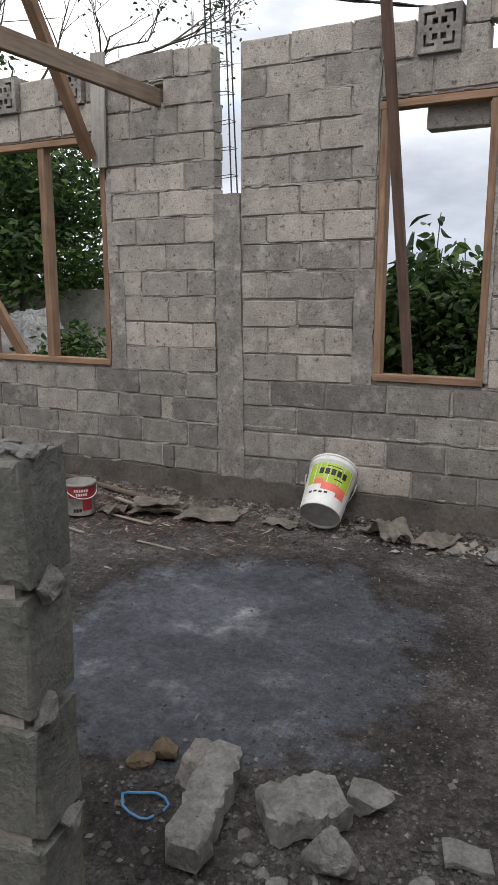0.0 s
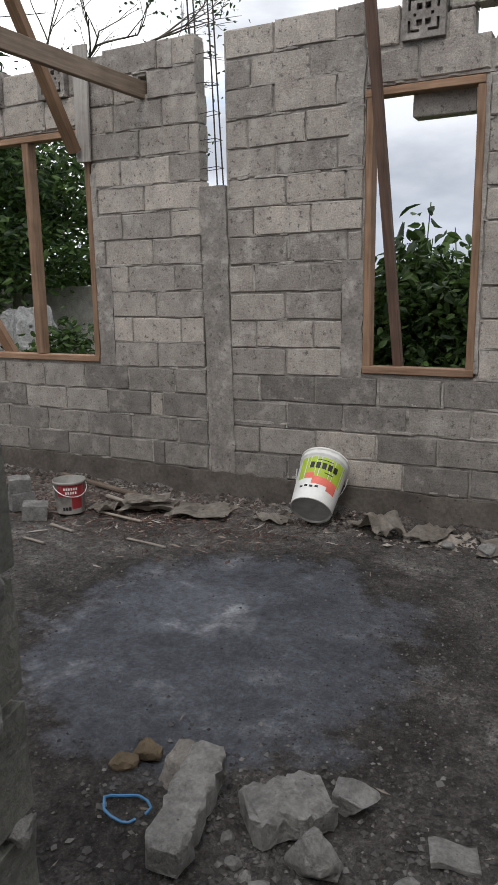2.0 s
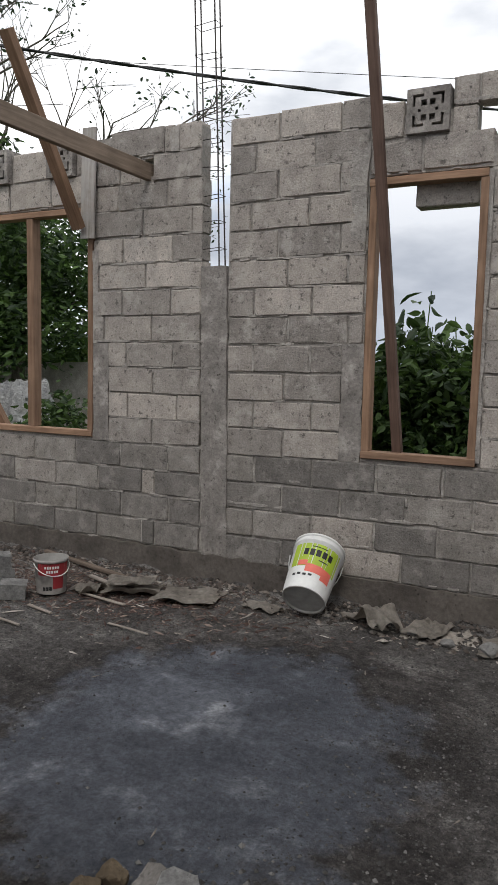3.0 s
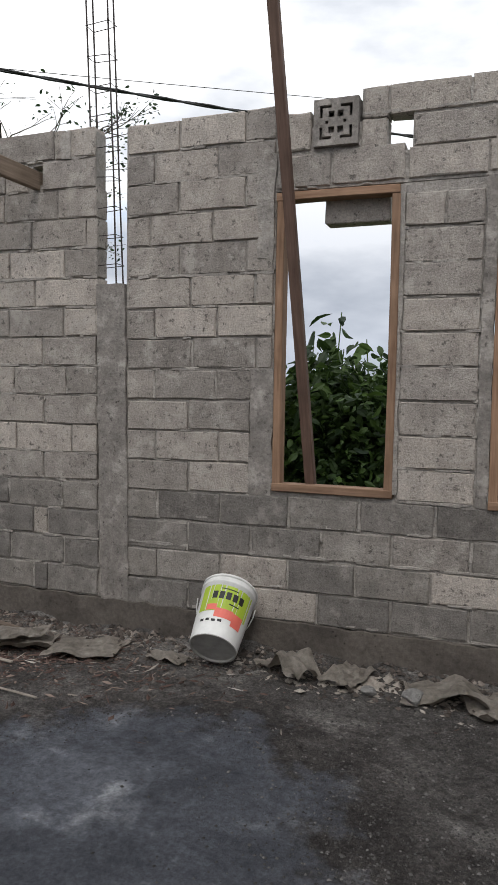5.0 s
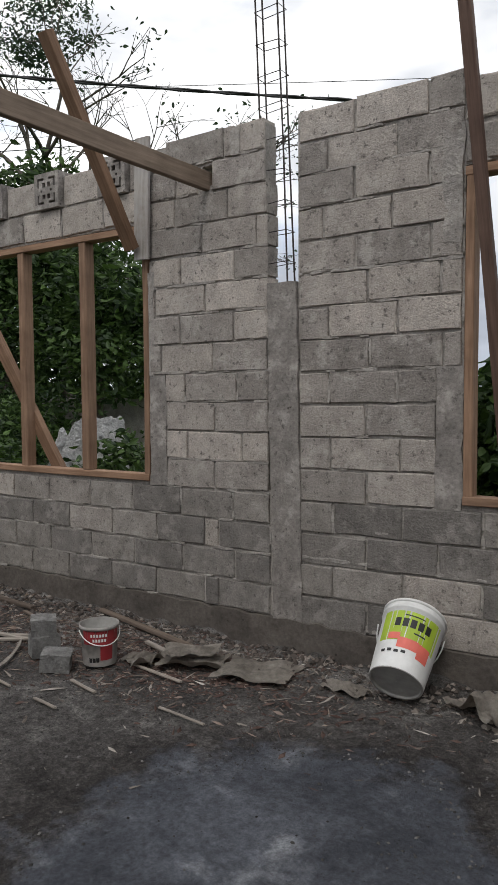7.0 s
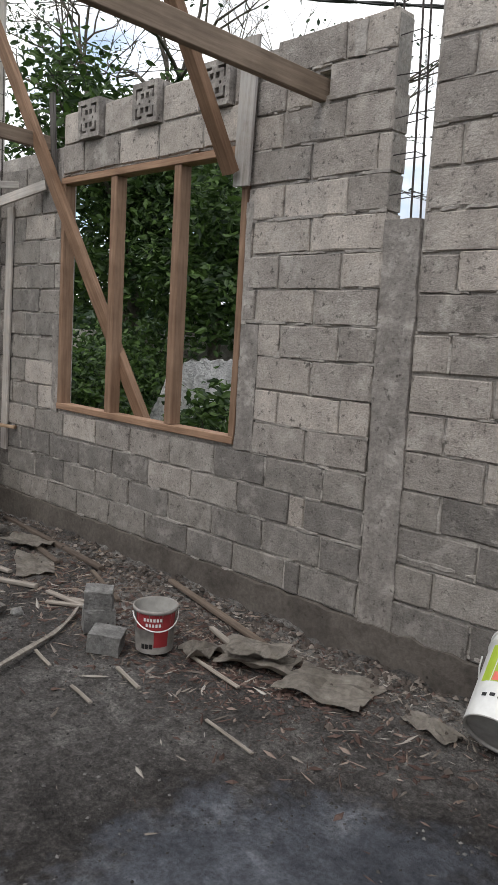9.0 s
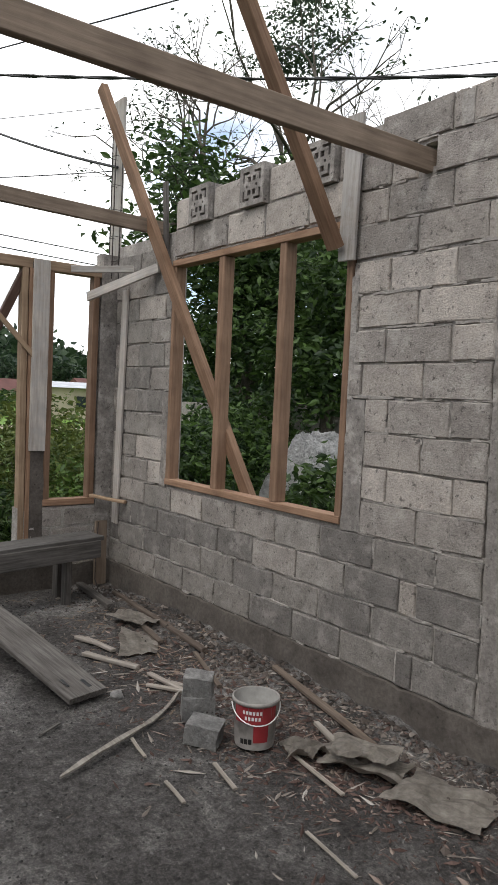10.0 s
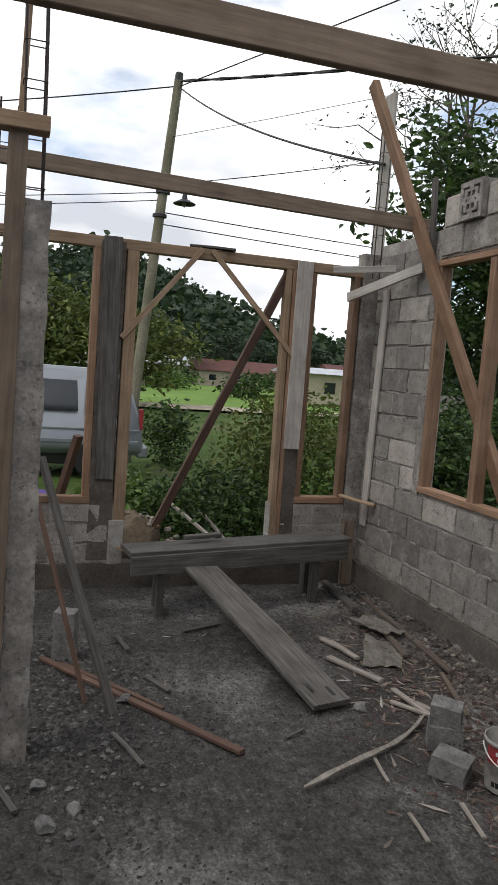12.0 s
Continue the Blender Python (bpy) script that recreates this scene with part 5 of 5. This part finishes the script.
def clump_points(rnd, centre, radii, clumps, per, clump_r):
    """Leaf seats gathered in clumps through an ellipsoid, thinner inside, with gaps."""
    pts = []
    for _ in range(clumps):
        v = Vector((rnd.gauss(0, 1), rnd.gauss(0, 1), rnd.gauss(0, 1))).normalized() * rnd.random() ** 0.4
        c = Vector((centre[0] + v.x * radii[0], centre[1] + v.y * radii[1], centre[2] + v.z * radii[2]))
        for _ in range(per):
            pts.append((c.x + rnd.gauss(0, clump_r), c.y + rnd.gauss(0, clump_r), c.z + rnd.gauss(0, clump_r * 0.7)))
    return pts


def grow(bm, rnd, p, d, length, r, depth, tips, bend=0.25):
    pts = [Vector(p)]
    d = Vector(d).normalized()
    for _ in range(4):
        d = (d + Vector((rnd.gauss(0, bend), rnd.gauss(0, bend), rnd.gauss(0, bend * 0.6))) * 0.4).normalized()
        pts.append(pts[-1] + d * length / 4)
    add_tube(bm, pts, r, r * 0.6, 6 if r > 0.02 else 4, False)
    if depth == 0:
        tips.append(pts[-1])
        tips.append(pts[2])
        return
    for _ in range(rnd.choice((2, 3, 3))):
        nd = (d + Vector((rnd.gauss(0, 0.55), rnd.gauss(0, 0.55), rnd.gauss(0.1, 0.4)))).normalized()
        grow(bm, rnd, pts[rnd.choice((3, 4, 4))], nd, length * rnd.uniform(0.6, 0.8), r * 0.55, depth - 1, tips, bend)


def tree(x, y, z, height, r, seed, label, leaf, per, leaf_size, depth=4, clump=0.35, lean=(0, 0), extra=()):
    rnd = random.Random(seed)
    t = thing("tree", pose(x, y, z), label, "tree")
    bm, tips = bmesh.new(), []
    grow(bm, rnd, (0, 0, 0), (lean[0], lean[1], 1), height * 0.36, r, depth, tips, 0.2)
    part("trunk", bm, M_BARK, t, "", None, True)
    pts = []
    for p in tips:
        for _ in range(per):
            pts.append((p.x + rnd.gauss(0, clump), p.y + rnd.gauss(0, clump), p.z + rnd.gauss(0, clump * 0.7)))
    for c, rad, k, n, cr in extra:
        pts += clump_points(rnd, c, rad, k, n, cr)
    if pts:
        crown = new("crown", leaves_mesh("crown", pts, leaf_size, leaf, seed))
        crown.parent = t
    return t


def shrub(x, y, z, radii, clumps, per, leaf_size, material, seed, label, stems=6, clump_r=0.16, category="shrub"):
    rnd = random.Random(seed)
    t = thing("shrub", pose(x, y, z), label, category)
    bm = bmesh.new()
    for _ in range(stems):
        a = rnd.uniform(0, 6.28)
        e = Vector((math.cos(a) * radii[0] * 0.6, math.sin(a) * radii[1] * 0.6, radii[2] * rnd.uniform(1.0, 1.7)))
        add_tube(bm, [(0, 0, 0), e * 0.5 + Vector((rnd.gauss(0, 0.05), rnd.gauss(0, 0.05), 0)), e], 0.015, 0.005, 5)
    part("stalk", bm, M_BARK, t)
    pts = clump_points(rnd, (0, 0, radii[2]), radii, clumps, per, clump_r)
    pts = [p for p in pts if p[2] > 0.02]
    crown = new("crown", leaves_mesh("crown", pts, leaf_size, material, seed))
    crown.parent = t
    return t


# broad-leaved shrub behind the narrow window
shrub(-1.5, 7.1, -0.1, (1.05, 0.7, 1.0), 380, 36, 0.12, M_LEAF, 11, "dense dark broad-leaved shrub behind the window", 9, 0.16)
rs = random.Random(12)
st = thing("shrub", pose(-1.55, 6.95, 0), "tall young stems with large drooping green leaves", "shrub")
sb, seats = bmesh.new(), []
for k in range(13):
    x0, h = rs.uniform(-0.55, 0.65), rs.uniform(1.95, 2.28)
    if k == 0:
        x0, h = -0.1, 2.4
    pts = [(x0, 0, 0), (x0 + rs.gauss(0, 0.04), rs.gauss(0, 0.05), h * 0.5), (x0 + rs.gauss(0, 0.05), 0.05, h)]
    add_tube(sb, pts, 0.012, 0.005, 5)
    for j in range(16):
        s = 0.6 + 0.4 * j / 15
        seats.append((x0 + rs.gauss(0, 0.07), rs.gauss(0, 0.06), h * s))
part("stalk", sb, M_LEAF_LIGHT, st)
cr = new("crown", leaves_mesh("crown", seats, 0.2, M_LEAF, 13, 0.02, 0.6, 0.42))
cr.parent = st
# garden behind the wide window
tree(-11.9, 12.3, -0.1, 5.6, 0.2, 21, "dark leafy tree behind the wall", M_LEAF, 40, 0.2, 3, 0.5, (-0.1, 0.05), (((0, 0, 3.5), (2.5, 1.2, 1.7), 125, 50, 0.26), ((-2.2, 0.3, 5.0), (1.7, 1.2, 0.9), 50, 44, 0.26)))
tree(-15.5, 12.8, -0.1, 8.0, 0.22, 22, "dark leafy tree farther behind the wall", M_LEAF, 30, 0.22, 4, 0.5, (0.1, 0), (((0, 0, 4.0), (3.0, 1.6, 2.1), 150, 48, 0.32), ((0.6, 0, 6.4), (2.2, 1.4, 1.0), 60, 40, 0.28)))
tree(-15.4, 14.8, -0.1, 13.6, 0.26, 25, "tall thin tree with bare grey twigs", M_LEAF_HILL, 0, 0.12, 6, 0.2, (-0.06, 0.0))
tree(-17.8, 14.6, -0.1, 13.5, 0.3, 23, "tall sparse feathery tree with bare twigs", M_LEAF_HILL, 2, 0.13, 6, 0.22, (-0.05, 0.0), (((1.8, 0, 11.4), (1.9, 0.9, 1.2), 70, 34, 0.2),))
shrub(-9.6, 7.6, -0.1, (0.8, 0.5, 0.85), 110, 28, 0.12, M_LEAF, 31, "leafy green bush beyond the window", 6, 0.13)
shrub(-6.75, 7.4, -0.1, (0.5, 0.4, 0.52), 80, 28, 0.12, M_LEAF, 32, "leafy green bush beside the rock pile", 6, 0.12)
shrub(-12.3, 10.2, -0.1, (1.2, 0.6, 0.9), 90, 28, 0.15, M_LEAF, 33, "leafy green bush beyond the window", 6, 0.16)
shrub(-14.0, 12.0, -0.1, (2.4, 0.6, 1.1), 130, 30, 0.17, M_LEAF, 34, "leafy green bushes along the boundary", 8, 0.25)
for k, (x, y, z, s) in enumerate(((-9.3, 9.75, 0.3, (0.62, 0.6, 1.62)), (-10.05, 9.8, 0.1, (0.75, 0.6, 1.1)), (-8.95, 9.6, 0.1, (0.55, 0.6, 1.25)), (-9.7, 9.5, 0.0, (0.5, 0.5, 1.0)))):
    lump("boulder", x, y, z, s, 130 + k, M_PALE_ROCK, "pale grey quarried boulder in a heap", rz=50 * k, category="rock", group="heap of pale rocks", detail=5)
shrub(-5.15, 6.15, -0.1, (0.42, 0.3, 0.72), 110, 26, 0.1, M_LEAF, 35, "leafy green bush close behind the wide window", 6, 0.1)
shrub(-11.4, 14.2, 0.0, (2.0, 0.6, 1.35), 170, 30, 0.16, M_LEAF_LIGHT, 36, "bright green hedge behind the boundary wall", 8, 0.22)
bw = tagged(part("boundary_wall", rough_slab((-24, 0, -0.3), (3, 0.18, 1.68), 0.25, 0.02, 25), M_MORTAR, None, "", pose(0, 13.2, 0)), "low weathered concrete boundary wall", "wall", "", "structure")

# doorway garden
shrub(-9.6, 5.5, -0.1, (1.0, 1.1, 0.92), 260, 28, 0.085, M_LEAF_YELLOW, 41, "dense leafy bush outside the doorway", 8, 0.16)
shrub(-8.7, 4.2, -0.15, (0.8, 0.75, 0.5), 170, 24, 0.085, M_LEAF, 42, "low leafy plants outside the doorway", 6, 0.13)
shrub(-9.2, 3.2, -0.15, (0.75, 0.5, 0.36), 70, 22, 0.13, M_LEAF_LIGHT, 43, "low broad-leaved plants outside the doorway", 6, 0.13)
shrub(-8.5, 5.3, -0.1, (0.5, 0.5, 0.55), 60, 24, 0.09, M_LEAF_LIGHT, 44, "leafy green bush below the side light", 6, 0.12)
shrub(-12.5, 7.6, -0.2, (1.6, 1.3, 0.8), 90, 26, 0.12, M_LEAF_LIGHT, 45, "leafy green bushes beyond the doorway", 8, 0.2)
shrub(-16.2, 5.2, -0.2, (0.6, 0.6, 0.7), 50, 24, 0.13, M_LEAF, 46, "leafy bush at the foot of the pole", 6, 0.16)
heap = tagged(part("soil_heap", rubble_bm((0.65, 0.55, 0.42), 47, 4, 0.15), M_OCHRE, None, "", pose(-7.85, 3.1, 0.12)), "heap of yellowish rubble outside the doorway", "heap")
ochre = random.Random(48)
for k in range(40):
    a, rr = ochre.uniform(0, 6.28), ochre.random() ** 0.5
    x, y = -7.85 + 0.6 * rr * math.cos(a), 3.1 + 0.5 * rr * math.sin(a)
    s = ochre.uniform(0.03, 0.06)
    lump("stone", x, y, 0.12 + 0.36 * math.sqrt(max(0, 1 - rr * rr)), (s, s * 0.8, s * 0.7), 300 + k, M_CHIP if k % 3 else M_OCHRE, "yellowish stone on the heap", category="stone", group="stones on the heap", detail=1)
board("garden_stick", (-7.7, 3.9, 0.28), (-8.6, 3.6, 0.5), 0.03, 0.03, M_CHIP, "pale stick among the plants", "stick")
board("garden_stick", (-7.8, 4.05, 0.25), (-8.5, 3.95, 0.42), 0.03, 0.03, M_CHIP, "pale stick among the plants", "stick")
board("threshold_board", (-7.0, 2.9, 0.36), (-7.5, 3.5, 0.3), 0.14, 0.025, M_TAN_WOOD, "tan board lying across the threshold", "board")

# field, track, houses, hill
grid_sheet("rice_field", steps(-96, -46, 5), steps(-40, 60, 5), lambda x, y: -0.45, M_RICE, "bright green rice field", "field")
grid_sheet("track", steps(-45.5, -41, 1.5), steps(-60, 80, 2), lambda x, y: -0.42 + 0.06 * noise.noise(Vector((x, y, 0))), M_TRACK, "pale earth track beside the field", "track")


def house(x, y, sx, sy, h, roof_h, roof, label):
    t = thing("house", pose(x, y, -0.6), label, "house", "far houses")
    part("wall", box((-sx / 2, -sy / 2, 0), (sx / 2, sy / 2, h), 0.02), M_HOUSE, t)
    bm = bmesh.new()
    e = 0.5
    vs = [bm.verts.new(p) for p in ((-sx / 2 - e, -sy / 2 - e, h), (sx / 2 + e, -sy / 2 - e, h), (sx / 2 + e, sy / 2 + e, h), (-sx / 2 - e, sy / 2 + e, h), (0, -sy / 2 - e, h + roof_h), (0, sy / 2 + e, h + roof_h))]
    for f in ((0, 1, 4), (1, 2, 5, 4), (2, 3, 5), (3, 0, 4, 5), (3, 2, 1, 0)):
        bm.faces.new([vs[i] for i in f])
    part("roof", bm, roof, t)
    for k in range(max(1, int(sy / 4))):
        yy = -sy / 2 + (k + 0.5) * sy / max(1, int(sy / 4))
        part("window", box((sx / 2 - 0.02, yy - 0.5, h * 0.4), (sx / 2 + 0.04, yy + 0.5, h * 0.75)), M_GLASS_DARK, t)
    return t


house(-108, 20, 8, 16, 2.6, 1.3, M_TIN, "low house with grey tin roof")
house(-112, 38, 8, 16, 2.4, 1.2, M_TIN, "low house with grey tin roof")
house(-104, 33, 7, 12, 2.2, 1.6, M_RED_ROOF, "low house with red roof")
house(-60, 27.5, 5, 6, 2.7, 0.5, M_TIN, "small pale house with tin roof")
house(-72, 38, 6, 9, 2.3, 1.5, M_RED_ROOF, "low house with red roof")
house(-80, 12, 5, 7, 2.0, 0.8, M_TIN, "low shed with tin roof")
rh = random.Random(50)
for k in range(16):
    x, y = rh.uniform(-100, -62), rh.uniform(8, 50)
    shrub(x, y, -0.5, (2.6, 2.6, 1.0), 26, 14, 0.6, M_LEAF_LIGHT if k % 2 else M_LEAF, 400 + k, "leafy green bushes by the field", 3, 0.6)


def hill_z(x, y):
    d = -x - 125
    ridge = 30 + 9 * noise.noise(Vector((y * 0.016, 1.0, 0))) - 0.22 * max(0, y - 35) - 0.05 * abs(y - 20)
    return -1 + max(0.0, min(1.0, d / 120)) ** 0.9 * ridge


grid_sheet("hill", steps(-330, -125, 8), steps(-160, 260, 8), hill_z, M_GRASS, "wooded green hill", "hill")
pts = []
for _ in range(48000):
    x, y = rh.uniform(-255, -122), rh.uniform(-60, 150)
    pts.append((x, y, hill_z(x, y) + abs(rh.gauss(0, 2.4))))
hw = tagged(new("hill_woods", leaves_mesh("hill_woods", pts, 1.9, M_LEAF_HILL, 51, 1.0, 0.0, 0.8)), "dark woods covering the hill", "woods", "", "stuff")
for k, (x, y, h) in enumerate(((-40, 5.5, 7.5), (-42, 2.0, 8.0), (-38, -2.5, 7.5), (-44, 9.0, 6.2))):
    tree(x, y, -0.5, h * 0.9, 0.22, 60 + k, "yellowish-green leafy tree beyond the yard", M_LEAF_YELLOW, 12, 0.4, 4, 0.7, (0, 0), (((0, 0, h * 0.5), (2.4, 2.4, h * 0.36), 90, 26, 0.5),))
for k in range(10):
    x, y = rh.uniform(-118, -100), rh.uniform(0, 70)
    tree(x, y, -0.5, rh.uniform(6, 10), 0.25, 80 + k, "dark leafy tree among the far houses", M_LEAF_HILL, 14, 1.0, 3, 1.2)


# ---- parked van ----
def van(m):
    t = thing("van", m, "silver minivan parked in the yard", "car")
    L, W = 4.4, 1.66
    prof = [(0.0, 0.42), (0.02, 0.62), (0.06, 0.95), (0.28, 1.62), (0.42, 1.76), (0.75, 1.83), (2.6, 1.84), (3.0, 1.74), (3.75, 1.12), (4.3, 0.98), (4.4, 0.7), (4.4, 0.4)]
    bm = bmesh.new()
    left, right = [], []
    for x, z in prof:
        tuck = 0.16 * max(0, (z - 0.95) / 0.9)
        left.append(bm.verts.new((x, -W / 2 + tuck, z)))
        right.append(bm.verts.new((x, W / 2 - tuck, z)))
    n = len(prof)
    for i in range(n):
        j = (i + 1) % n
        bm.faces.new((left[i], left[j], right[j], right[i]))
    bm.faces.new(left[::-1])
    bm.faces.new(right)
    bmesh.ops.recalc_face_normals(bm, faces=bm.faces)
    bmesh.ops.bevel(bm, geom=[e for e in bm.edges], offset=0.05, segments=3, affect="EDGES")
    body = part("body", bm, M_VAN, t, "", None, True)

    def pane(x0, x1, z0, z1, s0, s1, side):
        b = bmesh.new()
        vs = []
        for x, z in ((x0, z0), (x1, z0), (x1 - s1, z1), (x0 + s0, z1)):
            y = side * (W / 2 - 0.16 * max(0, (z - 0.95) / 0.9) + 0.004)
            vs.append((x, y, z))
        a = [b.verts.new(v) for v in vs]
        c = [b.verts.new((x, y - side * 0.02, z)) for x, y, z in vs]
        b.faces.new(a)
        b.faces.new(c[::-1])
        for i in range(4):
            b.faces.new((a[i], c[i], c[(i + 1) % 4], a[(i + 1) % 4]))
        bmesh.ops.recalc_face_normals(b, faces=b.faces)
        return b

    for side in (-1, 1):
        for x0, x1, s0, s1 in ((0.35, 1.0, 0.17, 0.0), (1.12, 2.05, 0.03, 0.0), (2.17, 3.2, 0.0, 0.38)):
            part("window", pane(x0, x1, 1.12, 1.62, s0, s1, side), M_GLASS_DARK, t, "dark tinted window")
        for z0, z1 in ((0.60, 0.66), (0.82, 0.85)):
            part("side_moulding", box((0.1, side * (W / 2 + 0.012) - 0.012, z0), (4.25, side * (W / 2 + 0.012) + 0.004, z1), 0.004), M_VAN, t)
        part("door_seam", box((2.105, side * (W / 2) - 0.003, 0.5), (2.115, side * (W / 2) + 0.003, 1.05)), M_BLACK, t)
        part("door_handle", box((1.95, side * (W / 2 + 0.012) - 0.014, 0.94), (2.07, side * (W / 2 + 0.012) + 0.012, 0.98), 0.004), M_BLACK, t)
        for x in (0.85, 3.55):
            tyre, _ = lathe([(0.19, -0.09), (0.30, -0.09), (0.32, -0.05), (0.32, 0.05), (0.30, 0.09), (0.19, 0.09)], 24)
            w = part("wheel", tyre, M_TYRE, t, "", pose(x, side * (W / 2 - 0.06), 0.32, 90))
            rim, _ = lathe([(0.001, -0.06), (0.08, -0.07), (0.19, -0.05), (0.19, 0.05), (0.08, 0.07), (0.001, 0.06)], 20)
            part("rim", rim, M_LAMP_METAL, w)
        part("tail_light", box((0.03, side * 0.72 - 0.07, 0.85), (0.10, side * 0.72 + 0.07, 1.2), 0.01), M_RED, t, "red tail light")
    part("bumper", box((-0.08, -W / 2 + 0.04, 0.36), (0.12, W / 2 - 0.04, 0.58), 0.04), M_VAN, t)
    part("underside", box((0.25, -W / 2 + 0.12, 0.22), (4.2, W / 2 - 0.12, 0.42), 0.02), M_BLACK, t)
    return t


van(pose(-14.65, 4.26, -0.12, 0, 0, -90) @ Matrix.Scale(1.05, 4))
tagged(part("plastic_sheet", rubble_bm((0.35, 0.3, 0.08), 77, 3), M_PURPLE, None, "", pose(-11.5, 2.45, 0.0)), "crumpled purple plastic on the ground", "plastic")
board("prop", (-7.5, 2.2, 0.02), (-7.25, 2.5, 1.3), 0.09, 0.05, M_DARK_WOOD, "reddish timber prop behind the side light", "prop", group="props")

# ---- pole, street lamp and cables ----
pole = thing("utility_pole", None, "leaning weathered utility pole with cables", "pole")
P0, P1 = Vector((-16.5, 4.35, -0.3)), Vector((-16.5, 5.02, 7.8))
part("shaft", tube([P0, P0.lerp(P1, 0.5), P1], 0.125, 0.09, 12), M_POLE, pole)
part("cap", tube([P1, P1 + Vector((0, 0.01, 0.16))], 0.09, 0.08, 10), M_BLACK, pole)
for s in (0.66, 0.72, 0.74):
    q = P0.lerp(P1, s)
    part("band", tube([q - Vector((0, 0, 0.03)), q + Vector((0, 0, 0.03))], 0.15, 0.15, 12), M_LAMP_METAL, pole)
lampm = pose(-16.4, 5.28, 5.42)
lamp = thing("street_lamp", lampm, "dark metal street lamp hung on the pole", "lamp")
shade, _ = lathe([(0.03, 0.12), (0.05, 0.1), (0.06, 0.02), (0.24, -0.08), (0.235, -0.09), (0.05, 0.0)], 20)
part("shade", shade, M_LAMP_METAL, lamp)
part("arm", tube([(0, 0, 0.12), (0, -0.15, 0.2), (0, -0.38, 0.1)], 0.015), M_LAMP_METAL, lamp)
bulb, _ = lathe([(0.001, -0.16), (0.04, -0.13), (0.04, -0.05), (0.02, 0.0)], 12)
part("bulb", bulb, M_GREY_PLASTIC, lamp)


def cable(p0, p1, sag, r, label, twist=0.0):
    p0, p1 = Vector(p0), Vector(p1)
    bm = bmesh.new()
    n = 60 if twist else 16
    for ph in ((0, math.pi) if twist else (0,)):
        pts = []
        for k in range(n + 1):
            s = k / n
            q = p0.lerp(p1, s) - Vector((0, 0, sag * 4 * s * (1 - s)))
            pts.append(q + Vector((0, math.cos(s * 90 + ph), math.sin(s * 90 + ph))) * twist)
        add_tube(bm, pts, r, r, 5)
    return tagged(part("overhead_cable", bm, M_CABLE), label, "cable", "overhead cables")


cable(P1, (2.5, 18.4, 6.5), 0.45, 0.02, "thick twisted black cable overhead", 0.017)
cable(P1 + Vector((0, 0, -0.1)), (-7.13, 5.13, 3.95), 0.2, 0.014, "black cable running to the wall corner")
cable(P0.lerp(P1, 0.985), (6.0, 15.5, 8.3), 0.1, 0.012, "thin black cable overhead")
cable(P0.lerp(P1, 0.86), (4.0, 14.5, 5.7), 0.15, 0.005, "very thin wire overhead")
cable(P1 + Vector((0, 0, -0.1)), (-17, -14, 4.5), 0.5, 0.014, "black cable running along the road")
cable(P0.lerp(P1, 0.72), (-19, -14, 4.0), 0.3, 0.010, "thin black cable along the road")
cable(P0.lerp(P1, 0.70), (-18, -14, 3.9), 0.4, 0.010, "thin black cable along the road")
cable(P0.lerp(P1, 0.67), (-22, 40, 6.3), 0.3, 0.012, "thin black cable along the road")
cable(P0.lerp(P1, 0.64), (-22, 40, 5.8), 0.3, 0.012, "thin black cable along the road")
cable(P0.lerp(P1, 0.74), (-12, 14, 7.6), 0.2, 0.010, "thin black cable overhead")
